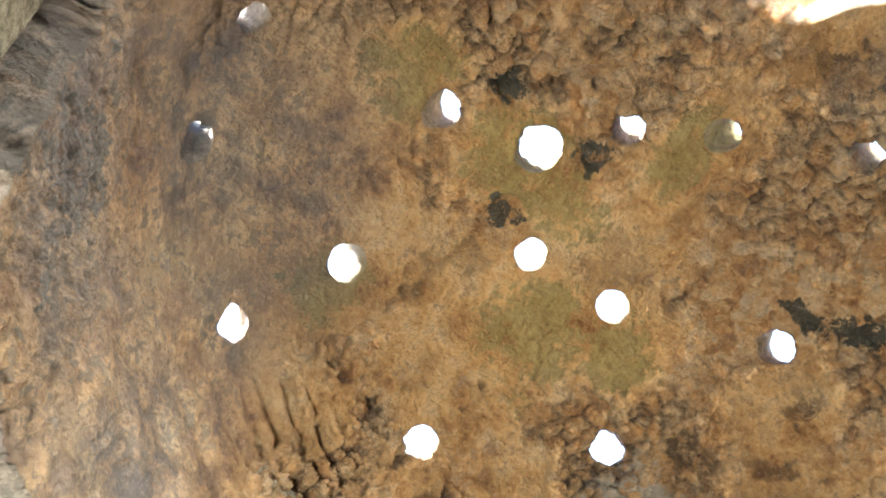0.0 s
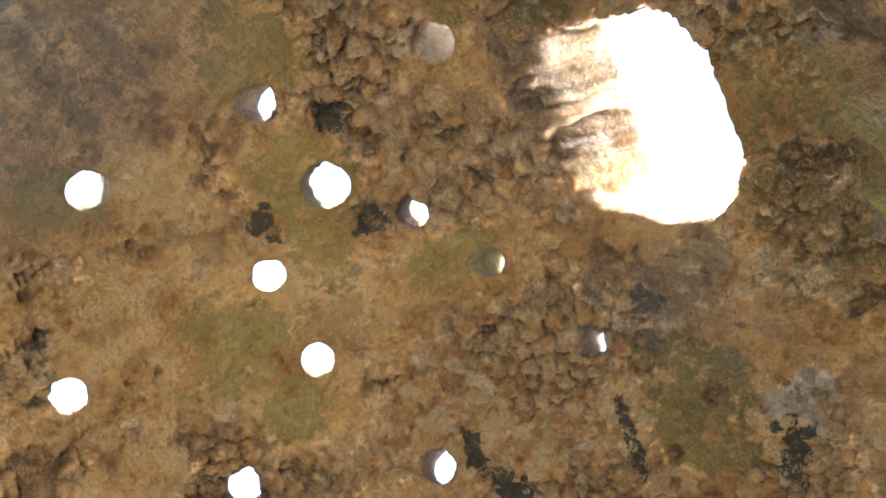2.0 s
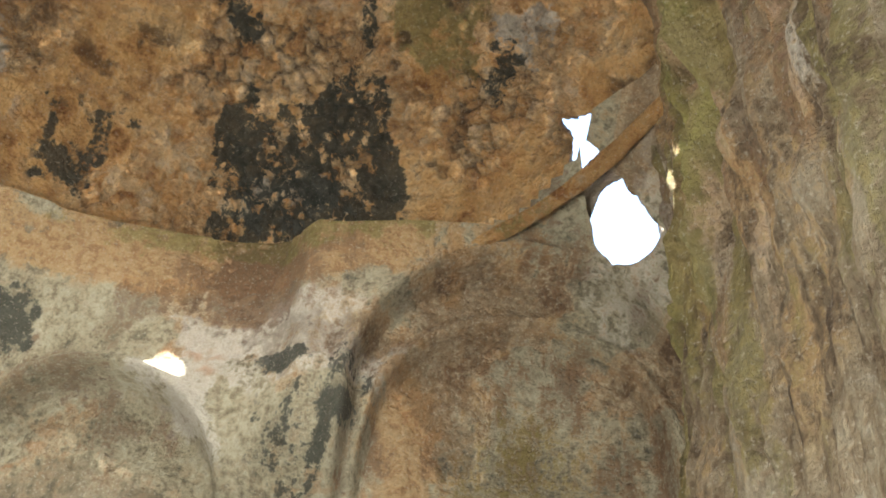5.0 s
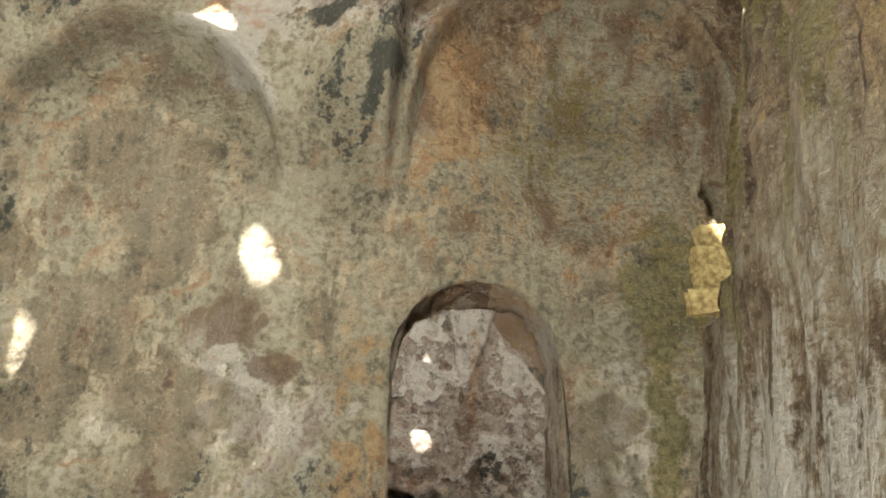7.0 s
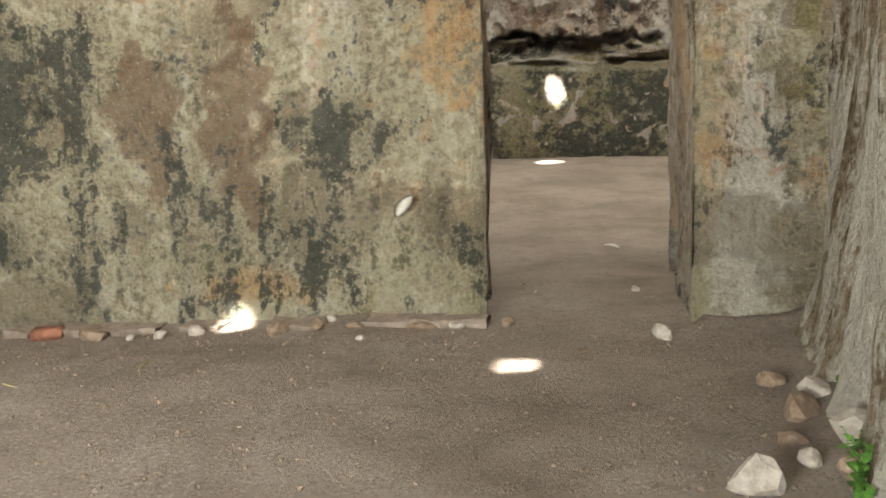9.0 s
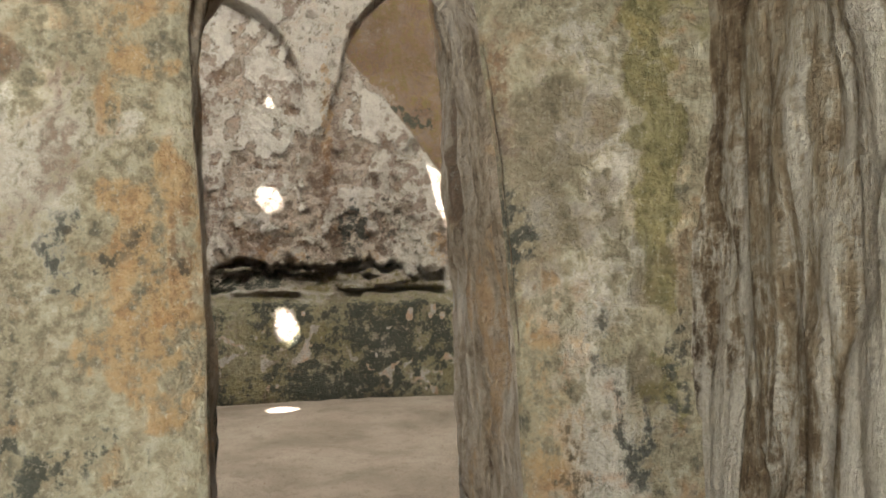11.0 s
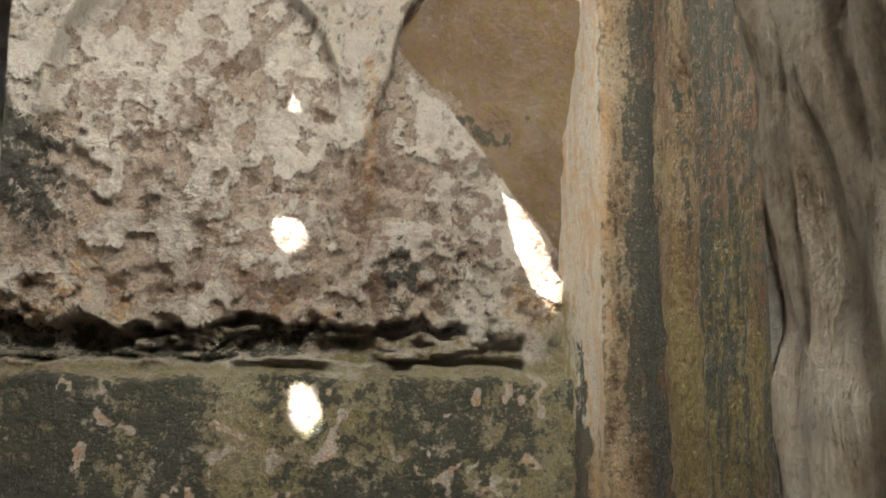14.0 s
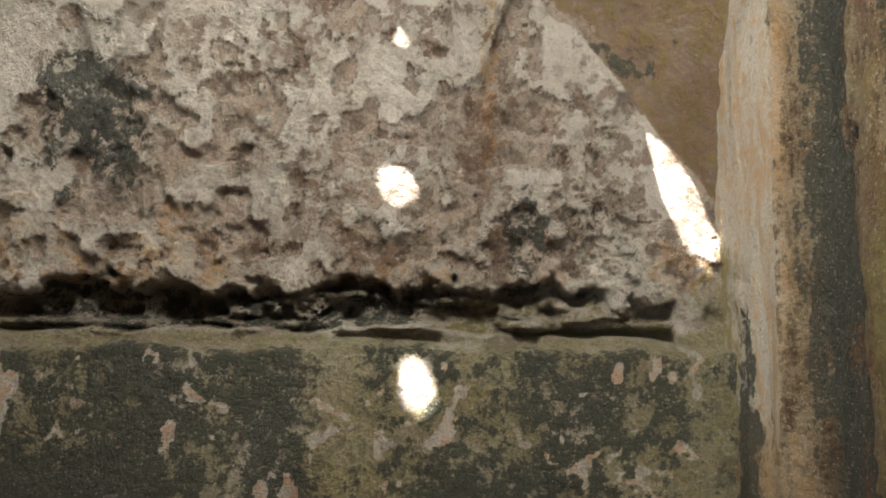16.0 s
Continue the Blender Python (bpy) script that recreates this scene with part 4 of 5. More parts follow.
    # pockets and stone gaps are coloured dark, for dirt and for shade
    laid("dome", s.quads(), inner, [dome_plaster, hole_plaster], outer=outer, flip=True, attributes={"soot_shade": soot_shade, "algae": algae, "brown": brown, "ochre": ochre, "pale": pale, "bare": 0.9 * rough, "chunk": 0.55 * tint + 0.45 * tint2, "chunky": rough * (0.35 + 0.65 * step(-0.3, 0.3, fbm(q, 2.4, 4, 374))), "grey_tone": 0.75 * blob(q, (0.70, 2.35, 6.3), (0.35, 0.35, 0.4), 375, 0.7, 0.7) + 0.5 * blob(q, (0.22, 1.0, 6.5), (0.14, 0.6, 0.3), 376, 0.7, 0.7) + grey * np.clip(0.8 + 0.4 * fbm(q, 1.6, 4, 88), 0, 1), "smooth": np.maximum(flat, 0.85 * grey), "dirt_shade": 0.85 * pock + (1 - pock) * rough * np.clip(0.8 * (1 - stones) + 0.35 * (1 - chips), 0, 1) * step(-0.4, 0.3, fbm(q, 2.0, 4, 274))}, label="ochre rubble dome pierced by round light holes and a broken skylight", category="dome", kind="structure")


def tube_ring(name, centre, rx, ry, z, thick, material, arc, **tags):
    """A moulding that runs round a circle, uneven."""
    n, m = 150, 12
    a = np.radians(np.linspace(*arc, n))[:, None]
    b = np.linspace(0, 2 * math.pi, m + 1)[None]
    t = thick * (1 + 0.35 * fbm(np.stack([np.cos(a) * 3, np.sin(a) * 3, 0 * a], -1), 2.5, 3, 111))
    r = -t * np.cos(b)
    q = np.stack([centre[0] + (rx + r) * np.cos(a), centre[1] + (ry + r) * np.sin(a), z - 0.20 * step(0.95, 0.55, np.cos(a)) + 1.3 * t * np.sin(b) + 0 * a], -1)
    q += 0.015 * fbm(q, 9, 3, 112)[..., None]
    s = Sheet(0, n - 1, 0, m, 1)
    laid(name, s.quads(), q, [material], attributes={"ochre": 0.6 + 0 * r * a, "algae": 0.5 * step(0, 0.5, fbm(q, 2, 3, 113)), "pale": 0.5 * step(0.1, 0.5, fbm(q, 3, 3, 114))}, **tags)


def ceiling_ring():
    """Flat masonry between the dome's foot and the outer walls."""
    s = Sheet(-3.7, 3.0, -2.2, 4.8, 0.06)
    c = s.centres()
    s.outside(~(((c[0] > 1.0) & (c[0] < 2.15) & (c[1] > 2.5)) | ((c[0] > 1.0) & (c[1] > 3.95))))
    s.opening(ellipse(CX, CY, DOME_R + 0.12, DOME_R + 0.12, 3, 120, 0.0))
    q = np.stack([s.a, s.b, RING_Z + 0.05 + 0.02 * fbm(np.stack([s.a, s.b, 0 * s.a], -1), 2, 3, 115)], -1)
    laid("ceiling", s.quads(), q, [dome_plaster, hole_plaster], outer=q + np.array([0, 0, 0.3]), flip=True, attributes={"brown": 0.4 + 0 * q[..., 0]}, label="stained masonry round the foot of the dome", category="ceiling", kind="structure")


# ---- second room ----


def back_wall():
    s = Sheet(-3.05, 3.0, -0.2, 5.3, 0.0145)
    s.opening(ragged([(1.93, 4.72), (2.12, 4.78), (2.38, 4.70), (2.60, 4.45), (2.68, 4.42), (2.70, 4.7), (2.55, 5.05), (1.98, 5.05)], 0.08, 0.02, 7))
    x, z = s.a, s.b
    p = np.stack([x, 0 * x, z], -1)
    mid, right, left = (arch_depth(x, z, c, r + 0.34 * np.clip(sp - z, 0, 1.2), sp) for c, r, sp in ((-0.46, 1.18, 3.55), (2.04, 0.88, 3.92), (-2.95, 1.0, 3.55)))
    wob = 0.02 * fbm(p, 3, 3, 121)
    inside = np.maximum(np.maximum(mid, right), left)
    squinch = step(0.0, 0.05, (x - 1.42) * 0.79 + (z - 3.84) * 0.61 + 0.02 * fbm(p, 3, 3, 143)) * step(0.0, 0.03, right) * step(1.9, 2.1, z)
    # funnels between the arches, coming forward as they rise
    out = 1 - step(-0.03, 0.03, inside + wob)
    d = out * (0.06 + 0.22 * step(2.9, 5.2, z) ** 1.5) * step(3.2, 3.4, z)
    d = d + 0.07 * np.exp(-((inside + 0.03) / 0.03) ** 2) * step(3.3, 3.7, z)
    # the brown squinch slants forward into the corner; shade is put into its brown
    past = (x - 1.42) * 0.79 + (z - 3.84) * 0.61
    d = d + squinch * (0.5 * np.clip(past - 0.28, 0, 1.0) - 0.02)
    layer = 0.55 * fbm(p * np.array([1, 1, 0.8]), 2.6, 7, 122) + 0.6 * fbm(p, 7.5, 5, 322) + 0.26 * (1 - step(1.6, 3.8, z)) - 0.10 - 0.30 * blob(p, (1.85, 0, 2.4), (0.45, 1, 0.7), 422, 0.6)
    flake = step(0.02, 0.07, layer)
    deep, deeper = step(0.26, 0.30, layer), step(0.50, 0.54, layer)
    lip = np.exp(-((layer - 0.01) / 0.04) ** 2)
    plain_patch = (1 - blob(p, (0.31, 0, 2.5), (0.32, 1, 0.3), 222, 0.2)) * (1 - blob(p, (2.33, 0, 2.5), (0.28, 1, 0.6), 223, 0.15))
    d = d - (0.036 * flake + 0.030 * deep + 0.030 * deeper - 0.022 * lip) * plain_patch * (z > 1.5) * (1 - squinch) + 0.014 * fbm(p, 6, 6, 123) + 0.02 * fbm(p, 1.0, 3, 124)
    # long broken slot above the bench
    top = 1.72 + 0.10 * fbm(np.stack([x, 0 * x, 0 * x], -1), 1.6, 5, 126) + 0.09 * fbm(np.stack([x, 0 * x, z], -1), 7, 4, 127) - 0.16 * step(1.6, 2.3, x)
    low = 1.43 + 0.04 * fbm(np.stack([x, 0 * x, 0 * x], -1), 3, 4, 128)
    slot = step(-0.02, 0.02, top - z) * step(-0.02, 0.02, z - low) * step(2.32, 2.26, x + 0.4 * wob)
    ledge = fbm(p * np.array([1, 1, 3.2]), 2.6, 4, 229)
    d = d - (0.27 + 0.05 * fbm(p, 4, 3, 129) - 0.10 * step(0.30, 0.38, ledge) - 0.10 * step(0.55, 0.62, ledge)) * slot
    # a thin shelf in the slot and the bench in front
    d = d + (0.06 + 0.12 * step(-0.25, 0.0, fbm(np.stack([x, 0 * x, 0 * x], -1), 2.3, 4, 230))) * np.exp(-((z - 1.47 - 0.03 * fbm(p, 3, 3, 130)) / 0.04) ** 2) * (x < 2.26)
    bench = step(1.36, 1.25, z + 0.05 * fbm(p, 2.5, 4, 131))
    d = d + 0.18 * bench + 0.01 * bench * fbm(p, 3, 5, 132)
    d = d - 0.05 * np.exp(-(np.maximum(z - 0.2, 0)) / 0.05)
    y = BACK_Y - d
    q = np.stack([x, y, z], -1)
    # the slot is darker and browner inside
    soot_shade = bench * (0.60 + 0.6 * fbm(p * np.array([1, 1, 0.5]), 2.1, 6, 133) + 0.3 * step(0.2, -2.0, x) - 0.34 * step(0.7, 2.0, x)) + 0.55 * slot * step(-0.5, 0.3, fbm(p, 1.5, 3, 134)) + 0.45 * blob(p, (-1.95, 0, 3.0), (0.3, 1, 0.5), 235, 0.7) + 0.4 * blob(p, (-1.9, 0, 3.0), (0.35, 1, 0.6), 135, 0.6) + 0.5 * blob(p, (1.25, 0, 2.1), (0.14, 1, 0.4), 136, 0.4) + 0.25 * blob(p, (1.6, 0, 2.2), (0.15, 1, 0.4), 137, 0.7) + 0.2 * blob(p, (-0.6, 0, 2.75), (0.3, 1, 0.35), 138, 0.8)
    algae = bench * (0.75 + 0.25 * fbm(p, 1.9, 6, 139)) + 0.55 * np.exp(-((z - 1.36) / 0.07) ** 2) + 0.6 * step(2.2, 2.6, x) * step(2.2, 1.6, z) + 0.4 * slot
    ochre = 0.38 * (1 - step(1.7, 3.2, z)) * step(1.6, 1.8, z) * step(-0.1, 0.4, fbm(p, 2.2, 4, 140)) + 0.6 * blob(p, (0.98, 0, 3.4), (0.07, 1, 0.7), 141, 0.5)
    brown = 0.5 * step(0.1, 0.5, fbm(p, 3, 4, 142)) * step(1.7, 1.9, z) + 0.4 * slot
    pale = 0.55 * step(1.9, 3.4, z) * (1 - flake) + 0.8 * out * step(3.0, 3.4, z) + bench * 0.6 * step(0.56, 0.64, fbm(p * np.array([1, 1, 0.7]), 4.5, 6, 144)) + 0.5 * blob(p, (1.7, 0, 1.85), (0.5, 1, 0.15), 145) + 0.7 * blob(p, (1.9, 0, 2.45), (0.45, 1, 0.7), 245, 0.6)
    # pale patch laid where the sun spot lands, so the spot comes out brighter
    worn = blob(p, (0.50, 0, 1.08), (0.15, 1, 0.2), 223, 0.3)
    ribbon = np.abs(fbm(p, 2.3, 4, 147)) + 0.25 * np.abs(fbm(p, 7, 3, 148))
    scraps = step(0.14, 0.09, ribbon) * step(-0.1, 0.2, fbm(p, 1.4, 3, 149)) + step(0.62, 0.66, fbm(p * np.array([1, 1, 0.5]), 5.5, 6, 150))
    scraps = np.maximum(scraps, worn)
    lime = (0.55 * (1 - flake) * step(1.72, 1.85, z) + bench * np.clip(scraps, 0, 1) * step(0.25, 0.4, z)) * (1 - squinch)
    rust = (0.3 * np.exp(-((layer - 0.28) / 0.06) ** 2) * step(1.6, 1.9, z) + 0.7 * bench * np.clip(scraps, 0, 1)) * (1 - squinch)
    soot_shade, algae = soot_shade * (1 - 0.95 * bench * np.clip(scraps, 0, 1)), algae * (1 - 0.8 * bench * np.clip(scraps, 0, 1))
    # the squinch's shaded brown, mixed from the dark, algae, ochre and brown masks
    soot_shade, pale, bare = soot_shade * (1 - squinch) + squinch * (0.10 + 0.35 * blob(p, (1.95, 0, 3.4), (0.3, 1, 0.12), 150, 0.9)), pale * (1 - squinch), 0.9 * flake * (z > 1.75) * (1 - squinch)
    algae = np.maximum(algae * (1 - squinch), 0.36 * squinch)
    ochre, brown = np.maximum(ochre * (1 - squinch), 0.5 * squinch), np.maximum(brown * (1 - squinch), squinch * (0.85 + 0.25 * fbm(p, 2.5, 5, 146)))
    # thin shadow lines at the flake edges are painted here, not cast
    laid("wall_back", s.quads(), q, [back_plaster, back_plaster], outer=np.stack([x, 0 * x + BACK_Y + 0.55, z], -1), flip=False, attributes={"soot_shade": soot_shade, "algae": algae, "ochre": ochre, "brown": brown, "pale": pale, "bare": bare, "smooth": 0.8 * squinch, "lime": lime, "dirt_shade": np.clip(0.55 * deeper + 0.85 * np.exp(-((layer - 0.05) / 0.022) ** 2) * step(1.6, 1.9, z), 0, 1) * (1 - squinch) + squinch * (0.36 + 0.25 * fbm(p, 2.5, 4, 351)), "rust": rust}, label="pale flaking plaster wall with blind arches over a dark mossy bench", category="wall", kind="structure")


def side_wall():
    s = Sheet(5.35, 11.9, -0.2, 5.3, 0.028)
    y, z = s.a, s.b
    p = np.stack([0 * y, y, z], -1)
    wob = 0.03 * fbm(p, 3, 4, 151)
    x = np.interp(y, [5.3, 9.0, 10.4, 11.7], [2.86, 2.80, 2.78, 2.60])
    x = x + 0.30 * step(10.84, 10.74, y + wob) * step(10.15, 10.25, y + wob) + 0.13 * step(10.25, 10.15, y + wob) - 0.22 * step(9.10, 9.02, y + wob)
    niche = step(-0.12, 0.14, np.where(z > 2.9, 0.42 - np.hypot(y - 9.5, z - 2.9), 0.42 - np.abs(y - 9.5)) + wob)
    x = x + 0.08 * niche
    for py, pz, r in ((10.24, 2.42, 0.11), (10.15, 0.45, 0.10), (11.33, 1.51, 0.025)):
        off = np.hypot((y - py) * 0.7, z - pz) * (1 + 0.3 * fbm(p, 8, 3, 152))
        x = x + 0.25 * (1 - step(r * 0.6, r * 1.1, off))
    tall = p * np.array([1, 1, 0.25])
    x = x - 0.03 * fbm(tall, 4, 4, 153) - 0.015 * fbm(p, 9, 3, 154)
    q = np.stack([x, y, z], -1)
    # masks also carry the pilaster's light and the shade of groove and near wall
    soot_shade = 0.32 * step(10.4, 10.1, y) * step(-0.3, 0.4, fbm(tall, 2.5, 4, 159)) + 0.95 * step(10.84, 10.72, y + wob) * step(10.14, 10.28, y + wob) * (0.8 + 0.6 * fbm(p * np.array([1, 1, 0.5]), 6, 5, 157)) + 0.35 * step(9.25, 8.95, y) * step(-0.4, 0.3, fbm(tall, 5, 4, 160)) + 0.8 * blob(p, (0, 11.3, 0.6), (1, 0.16, 0.8), 155, 0.6)
    algae = 0.35 * step(10.4, 10.1, y) + 0.6 * step(10.2, 9.8, y) * step(2.9, 1.4, z) * step(-0.3, 0.3, fbm(p, 1.6, 3, 156)) + 0.6 * step(11.2, 11.6, y) * step(2.4, 1.8, z)
    ochre = 0.4 * step(10.2, 9.9, y) * step(1.0, 2.2, z) + 0.35 * step(10.6, 10.8, y)
    pale = 0.9 * step(10.78, 10.9, y) * step(0.4, 1.2, z)
    brown = 0.8 * step(10.8, 10.6, y) * step(-0.5, 0.3, fbm(tall, 3, 4, 158))
    laid("wall_side", s.quads(), q, [pier_plaster, pier_plaster], outer=np.stack([0 * x + 3.5, y, z], -1), flip=True, attributes={"soot_shade": soot_shade, "algae": algae, "ochre": ochre, "pale": pale, "brown": brown, "dirt_shade": 0.9 * step(10.80, 10.70, y + wob) * step(10.14, 10.28, y + wob) + 0.5 * step(10.28, 10.14, y + wob) * (0.85 + 0.5 * fbm(p, 2.5, 4, 352))}, label="ochre and mossy side wall with a groove and a shallow niche", category="wall", kind="structure")


def plain_walls():
    s = Sheet(5.3, 12.0, -0.2, 5.3, 0.15)
    q = np.stack([-3.0 + 0.03 * fbm(np.stack([0 * s.a, s.a, s.b], -1), 1, 3, 161), s.a, s.b], -1)
    laid("wall_far_west", s.quads(), q, [back_plaster, back_plaster], outer=q - np.array([0.5, 0, 0]), flip=False, attributes={"pale": 0.4 + 0 * s.a}, label="plain pale plaster wall of the inner room", category="wall", kind="structure")
    s = Sheet(-3.05, 3.0, -0.2, 5.3, 0.05)
    s.opening([(0.21, -0.3), (0.20, 2.85)] + [(0.765 - 0.565 * math.cos(a), 2.85 + 0.46 * math.sin(a)) for a in np.linspace(0.2, math.pi - 0.2, 12)] + [(1.33, 2.85), (1.35, -0.3)])
    q = np.stack([s.a, 0 * s.a + TUNNEL_END + 0.01 * fbm(np.stack([s.a, 0 * s.a, s.b], -1), 2, 3, 162), s.b], -1)
    laid("wall_inner", s.quads(), q, [back_plaster], flip=True, attributes={"pale": 0.3 + 0 * s.a}, label="inner side of the thick wall round the doorway", category="wall", kind="structure")


VAULT_Z = 5.06
# spots of sun on the back wall and floor: place, half width, half height of the hole in plan
SPOTS = [((0.32, 11.66, 3.59), 0.055, 0.05), ((0.31, 11.66, 2.50), 0.14, 0.105), ((0.49, 11.5, 1.06), 0.12, 0.13), ((0.46, 10.97, 0.17), 0.16, 0.14), ((-0.80, 11.45, 0.28), 0.055, 0.055)]


def vault_height(x, y):
    return VAULT_Z + 0.9 * np.clip(1 - ((x + 0.1) / 3.3) ** 2, 0, 1) * np.clip(1 - ((y - 8.6) / 3.4) ** 2, 0, 1)


def up_to_vault(place):
    q = np.array(place, float)
    for _ in range(30):
        q = q + SUN_UP * (float(vault_height(q[0], q[1])) - q[2]) / SUN_UP[2]
    return q


def vault():
    s = Sheet(-3.3, 3.2, 5.2, 12.1, 0.02)
    for k, (place, rx, ry) in enumerate(SPOTS):
        c = up_to_vault(place)
        s.opening(ellipse(c[0], c[1], rx, ry, 200 + k, 24, 0.08))
    slit = [up_to_vault((x, 11.62, z))[:2] for x, z in ((2.08, 2.94), (2.22, 2.84), (2.42, 2.54), (2.56, 2.26), (2.62, 2.06), (2.50, 1.98), (2.33, 2.14), (2.20, 2.44))]
    s.opening([tuple(c) for c in slit])
    # two unseen openings, added to hold the fill lamps
    s.opening(ragged([(-1.9, 8.55), (-1.4, 8.55), (-1.4, 10.35), (-1.9, 10.35)], 0.1, 0.02, 9))
    s.opening(ragged([(0.7, 6.6), (1.15, 6.6), (1.15, 8.0), (0.7, 8.0)], 0.1, 0.02, 10))
    p = np.stack([s.a, s.b, 0 * s.a], -1)
    q = np.stack([s.a, s.b, vault_height(s.a, s.b) + 0.012 * fbm(p, 4, 4, 171)], -1)
    # the long openings, added for the fill lamps, lean away from the sun
    e = ((1 - step(0.26, 0.36, np.abs(s.a - 0.925))) * (1 - step(0.75, 0.85, np.abs(s.b - 7.3))))[..., None]
    w = ((1 - step(0.28, 0.38, np.abs(s.a + 1.65))) * (1 - step(0.95, 1.05, np.abs(s.b - 9.45))))[..., None]
    laid("vault", s.quads(), q, [back_plaster, hole_plaster], outer=q + SUN_UP * 0.4 * (1 - w - e) + np.array([-0.9, 0.0, 0.34]) * w + np.array([0.9, 0.0, 0.34]) * e, flip=True, uneven=0.005, attributes={"pale": 0.5 + 0.3 * fbm(p, 1.5, 3, 172), "brown": 0.3 + 0 * s.a}, label="pale plastered vault with light holes and two added openings", category="vault", kind="structure")


# ---- loose things ----


def lump(radii, seed, uneven=0.25, chunky=1):
    """An angular stone."""
    bm = bmesh.new()
    bmesh.ops.create_icosphere(bm, subdivisions=2, radius=1.0)
    r = random.Random(seed)
    cuts = [(Vector((r.gauss(0, 1), r.gauss(0, 1), r.gauss(0, 1))).normalized(), r.uniform(0.55, 0.85)) for _ in range(7)]
    off = Vector((r.uniform(0, 50), r.uniform(0, 50), r.uniform(0, 50)))
    for v in bm.verts:
        for normal, far in cuts[: 7 if chunky else 3]:
            over = v.co.dot(normal) - far
            if over > 0:
                v.co -= normal * over * 0.9
        v.co *= 1 + uneven * 0.4 * noise.noise(v.co * 2.2 + off)
        v.co = Vector((v.co.x * radii[0], v.co.y * radii[1], v.co.z * radii[2]))
    return bm


def single(name, bm, material, m, label, category, group="", smooth=False):
    data = bpy.data.meshes.new(name)
    bm.to_mesh(data)
    bm.free()
    data.materials.append(material)
    data.polygons.foreach_set("use_smooth", [smooth] * len(data.polygons))
    ob = new(name, data)
    ob.matrix_world = m
    return tagged(ob, label, category, group)


def ground(x, y):
    return float(floor_height(np.array([x]), np.array([y]))[0])


def stones():
    rows = [(1.28, 2.30, 0.085, 0.075, 0.075, 0), (1.60, 2.55, 0.09, 0.07, 0.06, 0), (1.52, 2.86, 0.10, 0.07, 0.05, 1), (1.60, 3.02, 0.07, 0.05, 0.05, 0), (1.50, 3.22, 0.06, 0.05, 0.035, 1), (1.44, 2.62, 0.05, 0.04, 0.03, 1), (1.55, 2.33, 0.07, 0.05, 0.05, 1), (1.46, 2.46, 0.05, 0.04, 0.035, 0),
            (1.17, 3.86, 0.08, 0.045, 0.04, 0), (-1.50, 3.86, 0.12, 0.05, 0.045, 1), (-0.98, 3.84, 0.05, 0.04, 0.035, 0), (-1.14, 3.82, 0.035, 0.03, 0.03, 0), (-0.58, 3.88, 0.08, 0.05, 0.045, 1), (-0.40, 3.90, 0.06, 0.04, 0.04, 1), (-0.22, 3.90, 0.05, 0.04, 0.03, 1), (0.10, 3.90, 0.07, 0.04, 0.03, 1), (0.26, 3.92, 0.05, 0.04, 0.03, 0), (0.48, 4.0, 0.05, 0.04, 0.03, 1), (-1.28, 3.80, 0.03, 0.03, 0.02, 0), (-0.36, 4.0, 0.03, 0.025, 0.025, 0), (-0.15, 3.72, 0.025, 0.02, 0.015, 0), (0.82, 3.6, 0.03, 0.02, 0.012, 1), (1.1, 4.7, 0.03, 0.025, 0.02, 0)]
    for k, (x, y, a, b, c, kind) in enumerate(rows):
        single("stone", lump((a, b, c), 300 + k), stone_brown if kind else stone_grey, pose(x, y, ground(x, y) + c * 0.35, 0, 0, 37 * k), "broken brown stone half sunk in the earth" if kind else "pale grey broken stone lying on the earth floor", "stone", "loose stones on the floor")
    for k, (x, y, turn) in enumerate(((-1.76, 3.88, 12),)):
        bm = bmesh.new()
        bmesh.ops.create_cube(bm, size=1.0)
        bmesh.ops.scale(bm, vec=(0.15, 0.09, 0.06), verts=bm.verts)
        bmesh.ops.bevel(bm, geom=bm.edges[:], offset=0.012, segments=2, affect="EDGES")
        for v in bm.verts:
            v.co += 0.008 * Vector((noise.noise(v.co * 25 + Vector((k, 0, 0))), noise.noise(v.co * 25 + Vector((0, 9 + k, 0))), noise.noise(v.co * 25 + Vector((0, 0, 5)))))
        single("brick", bm, brick_red, pose(x, y, ground(x, y) + 0.022, 4, -3, turn), "worn red brick lying at the foot of the wall", "brick", "bricks at the wall's foot", True)


def footing():
    r = random.Random(31)
    x = -2.0
    while x < 0.30:
        ln = r.uniform(0.13, 0.22)
        single("brick", block((ln, 0.12, 0.085), 600 + int(x * 100)), stone_earth, pose(x + ln / 2, 3.97 + r.uniform(-0.015, 0.015), ground(x, 3.9) - 0.012, r.uniform(-5, 5), r.uniform(-4, 4), r.uniform(-6, 6)), "earth-stained brick bedded along the foot of the wall", "brick", "bedded footing bricks")
        x += ln * 0.95 + (r.uniform(0.1, 0.3) if r.random() < 0.25 else 0)


def block(size, seed):
    """A broken squarish stone."""
    bm = bmesh.new()
    bmesh.ops.create_cube(bm, size=1.0)
    bmesh.ops.subdivide_edges(bm, edges=bm.edges[:], cuts=3, use_grid_fill=True)
    r = random.Random(seed)
    off = Vector((r.uniform(0, 50), r.uniform(0, 50), r.uniform(0, 50)))
    for v in bm.verts:
        v.co *= 0.86 + 0.14 / max(abs(c) for c in v.co.normalized())
        v.co += 0.16 * noise.noise_vector(v.co * 1.6 + off)
        v.co = Vector((v.co.x * size[0], v.co.y * size[1], v.co.z * size[2]))
    return bm


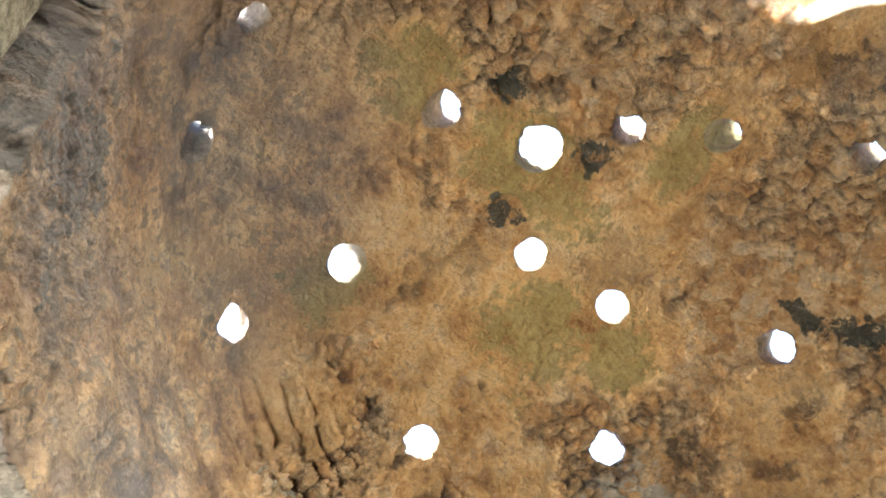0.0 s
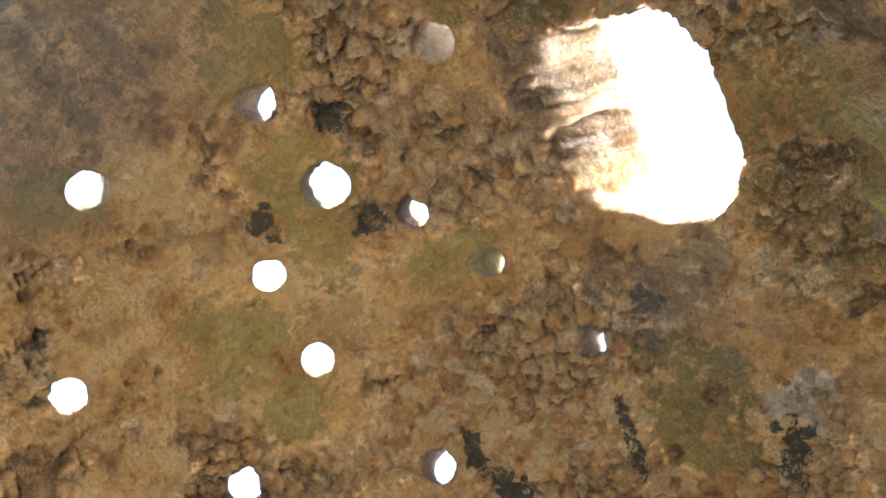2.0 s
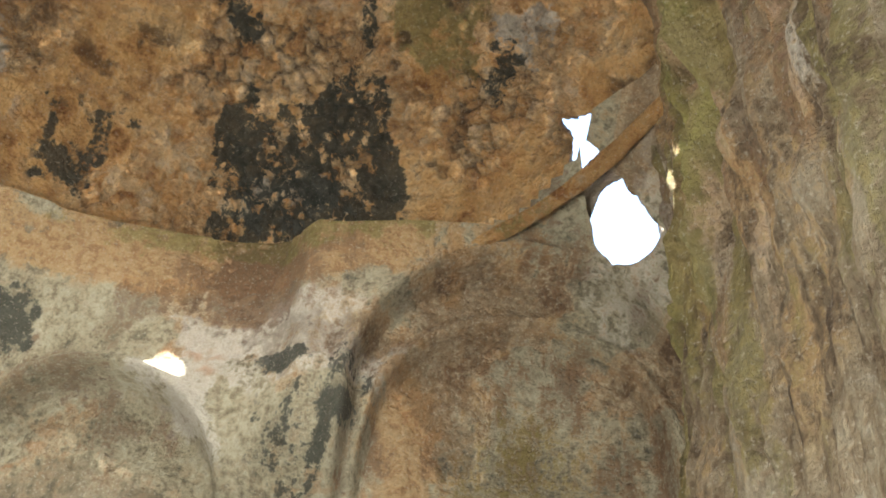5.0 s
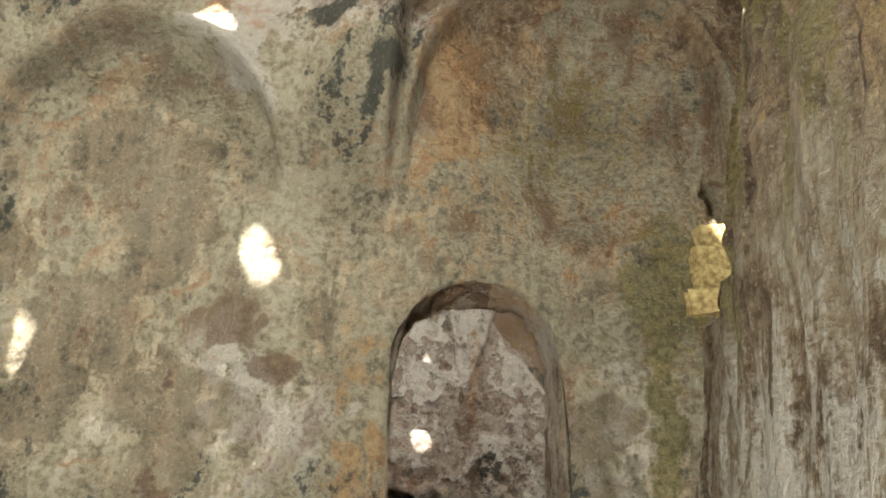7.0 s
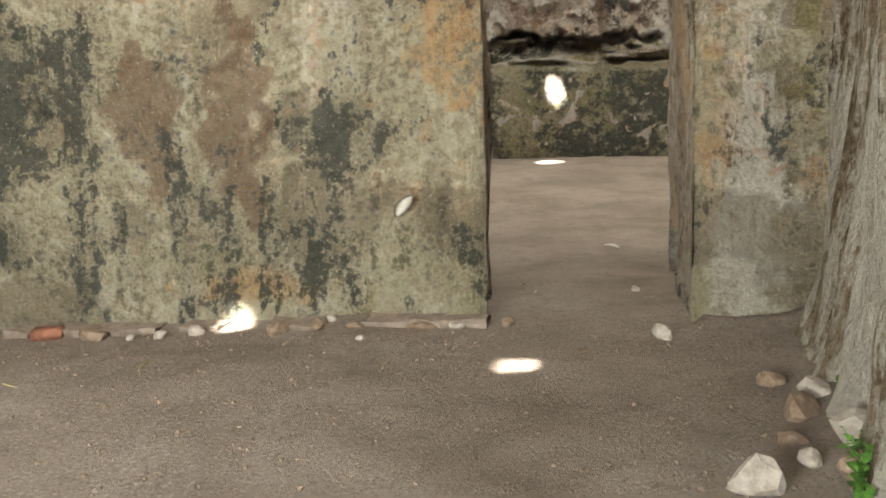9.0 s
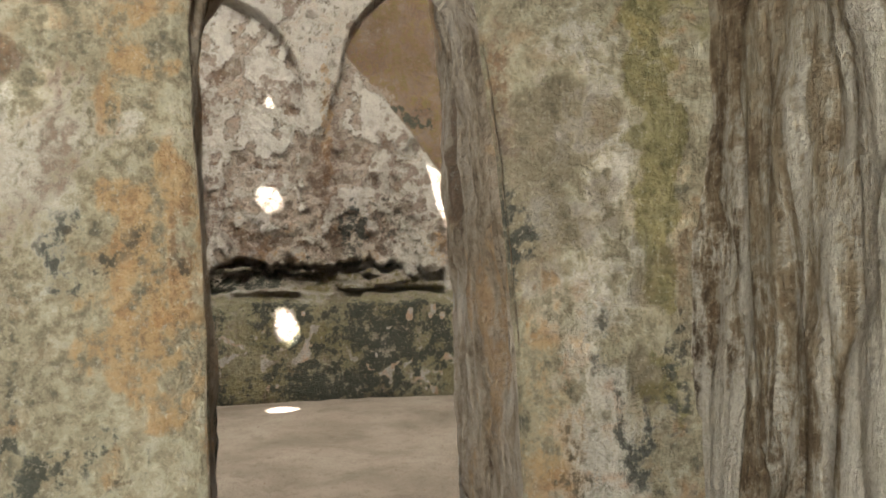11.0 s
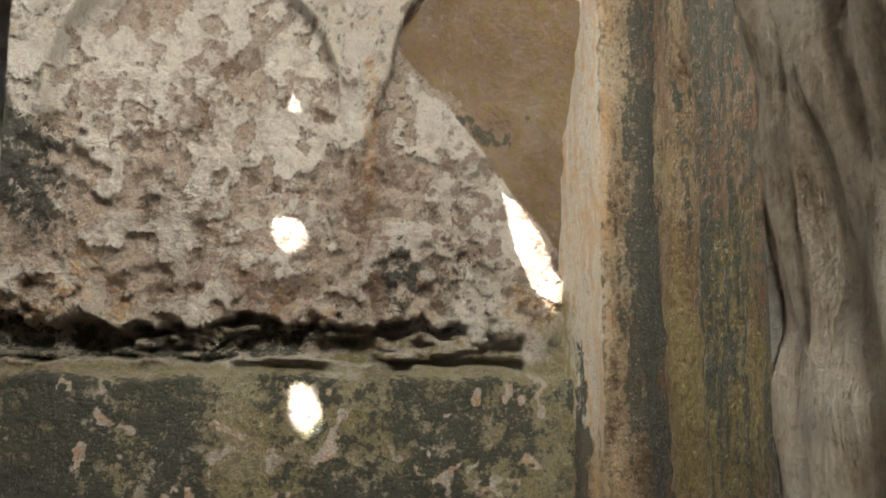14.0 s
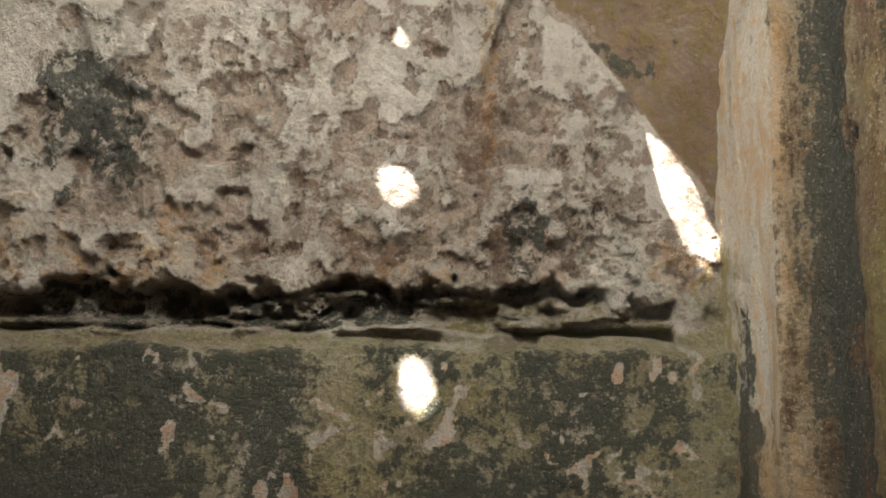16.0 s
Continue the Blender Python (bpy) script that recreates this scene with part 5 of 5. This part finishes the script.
def recess_bricks():
    """Broken bricks in the recess of the east wall, their yellow light painted on."""
    r = random.Random(8)
    k = 0
    for row in range(4):
        for col in range(3):
            x = 1.95 + col * 0.13 + (0.05 if row % 2 else 0) + r.uniform(-0.015, 0.015)
            z = 2.52 + row * 0.125 + r.uniform(-0.01, 0.01)
            single("brick", block((0.135, 0.13, 0.12), 400 + k), brick_yellow_lit, pose(x, DOOR_Y - 0.035 + r.uniform(-0.03, 0.02), z, r.uniform(-8, 8), r.uniform(-8, 8), r.uniform(-10, 10)), "broken brick bedded in the wall recess, yellow light painted on", "brick", "bricks in the recess")
            k += 1


def weed(x, y, seed, size):
    r = random.Random(seed)
    base = new("weed")
    z0 = ground(x, y)
    base.location = (x, y, z0)
    tagged(base, "small bright green weed growing at the wall's foot", "plant", "weeds")
    stem = bmesh.new()
    tips = []
    for k in range(9):
        a, lean, h = r.uniform(0, 6.3), r.uniform(0.1, 0.6), size * r.uniform(0.5, 1.0)
        prev = None
        for j in range(6):
            t = j / 5
            c = Vector((math.cos(a) * lean * h * t * t, math.sin(a) * lean * h * t * t, h * t))
            ring = [stem.verts.new(c + Vector((math.cos(u) * 0.0018, math.sin(u) * 0.0018, 0))) for u in (0, 2.1, 4.2)]
            if prev:
                for i in range(3):
                    stem.faces.new((prev[i], prev[(i + 1) % 3], ring[(i + 1) % 3], ring[i]))
            prev = ring
            if j > 1:
                tips.append((c, a + r.uniform(-1.5, 1.5)))
    part("stem", stem, leaf_green, base)
    for c, a in tips:
        bm = bmesh.new()
        ln, wd = size * r.uniform(0.14, 0.26), size * r.uniform(0.07, 0.12)
        rows = []
        for j in range(5):
            t = j / 4
            w = wd * math.sin(math.pi * min(max(t, 0.04), 0.96)) ** 0.7
            rows.append([bm.verts.new((ln * t, s * w, 0.3 * abs(s) * w - 0.35 * ln * t * t)) for s in (-1, 0, 1)])
        for u, v in zip(rows, rows[1:]):
            for i in range(2):
                bm.faces.new((u[i], u[i + 1], v[i + 1], v[i]))
        bmesh.ops.transform(bm, matrix=Matrix.Translation(c) @ Matrix.Rotation(a, 4, "Z") @ Matrix.Rotation(r.uniform(-0.6, 0.3), 4, "Y"), verts=bm.verts)
        part("leaf", bm, leaf_green, base)


def litter():
    """Straw, a pale feather-like flake on the wall and on the floor."""
    r = random.Random(4)
    for k, (x, y, turn, ln) in enumerate(((-1.42, 2.92, 25, 0.16), (-1.50, 2.98, 40, 0.2), (-0.95, 3.25, 10, 0.12), (0.05, 3.3, -5, 0.1), (-1.38, 3.02, 70, 0.1))):
        bm = bmesh.new()
        bmesh.ops.create_cone(bm, segments=6, radius1=0.0035, radius2=0.002, depth=ln, cap_ends=True)
        bmesh.ops.subdivide_edges(bm, edges=[e for e in bm.edges if abs(e.verts[0].co.z - e.verts[1].co.z) > ln / 2], cuts=3)
        for v in bm.verts:
            v.co.x += 0.25 * ln * (v.co.z / ln) ** 2
        single("straw", bm, straw_dry, pose(x, y, ground(x, y) + 0.005, 90, 0, turn), "dry pale straw stalk lying on the earth", "straw", "straw on the floor", True)
    for k, m in enumerate((pose(-0.01, DOOR_Y - 0.05, 0.56, 90, 25, 0), pose(1.03, 6.5, ground(1.03, 6.5) + 0.006, 0, 0, 60))):
        bm = bmesh.new()
        rows = []
        for j in range(8):
            t = j / 7
            w = 0.032 * math.sin(math.pi * min(max(t, 0.05), 0.95)) ** 0.8
            rows.append([bm.verts.new((s * w + 0.03 * t * t, 0.13 * t - 0.065, 0.012 * math.sin(3 * t) + 0.01 * s * s)) for s in (-1, -0.4, 0.4, 1)])
        for u, v in zip(rows, rows[1:]):
            for i in range(3):
                bm.faces.new((u[i], u[i + 1], v[i + 1], v[i]))
        bmesh.ops.solidify(bm, geom=bm.faces[:], thickness=0.004)
        single("leaf", bm, shell_white, m, "curled pale dry leaf", "leaf", "dry leaves", True)


def pebbles():
    """Grit over the floor, too small to count."""
    r = random.Random(12)
    verts, faces = [], []
    base = [Vector(c) for c in ((1, 0, 0), (-1, 0, 0), (0, 1, 0), (0, -1, 0), (0, 0, 1), (0, 0, -1))]
    tris = ((0, 2, 4), (2, 1, 4), (1, 3, 4), (3, 0, 4), (2, 0, 5), (1, 2, 5), (3, 1, 5), (0, 3, 5))
    for k in range(2600):
        if k < 2100:
            x, y = r.uniform(-2.4, 1.6), r.uniform(1.9, 4.0) if r.random() < 0.75 else r.uniform(3.6, 4.05)
        else:
            x, y = r.uniform(-0.8, 2.2), r.uniform(4.1, 11.3)
            if 4.0 < y < 5.6:
                x = r.uniform(0.4, 1.3)
        size = 0.004 + 0.010 * r.random() ** 4
        z = float(ground_table(x, y))
        n = len(verts)
        turn = Euler((r.uniform(0, 6), r.uniform(0, 6), r.uniform(0, 6))).to_matrix()
        for b in base:
            c = turn @ (b * size * r.uniform(0.6, 1.2))
            verts.append((x + c.x, y + c.y, z + c.z * 0.7 + size * 0.2))
        faces += [tuple(i + n for i in t) for t in tris]
    mesh_object("pebbles", verts, faces, stone_brown, label="fine pale grit and pebbles scattered on the earth", category="pebbles", kind="stuff", smooth=False)


GX, GY = np.meshgrid(np.linspace(-3, 3, 121), np.linspace(-2, 12, 281), indexing="ij")
GZ = floor_height(GX, GY)


def ground_table(x, y):
    return GZ[min(max(int(round((x + 3) / 0.05)), 0), 120), min(max(int(round((y + 2) / 0.05)), 0), 280)]


floor()
wall_door()
doorway()
wall_east()
wall_round()
dome()
ceiling_ring()
tube_ring("cornice", (CX, CY), DOME_R - 0.035, DOME_R - 0.035, RING_Z - 0.02, 0.042, dome_plaster, (14, 150), label="worn rounded cornice at the foot of the dome", category="cornice", kind="structure")
back_wall()
side_wall()
plain_walls()
vault()
stones()
recess_bricks()
footing()
weed(1.54, 2.22, 1, 0.16)
weed(1.56, 2.38, 2, 0.09)
weed(1.66, 2.95, 3, 0.07)
weed(1.50, 2.12, 4, 0.12)
litter()
pebbles()
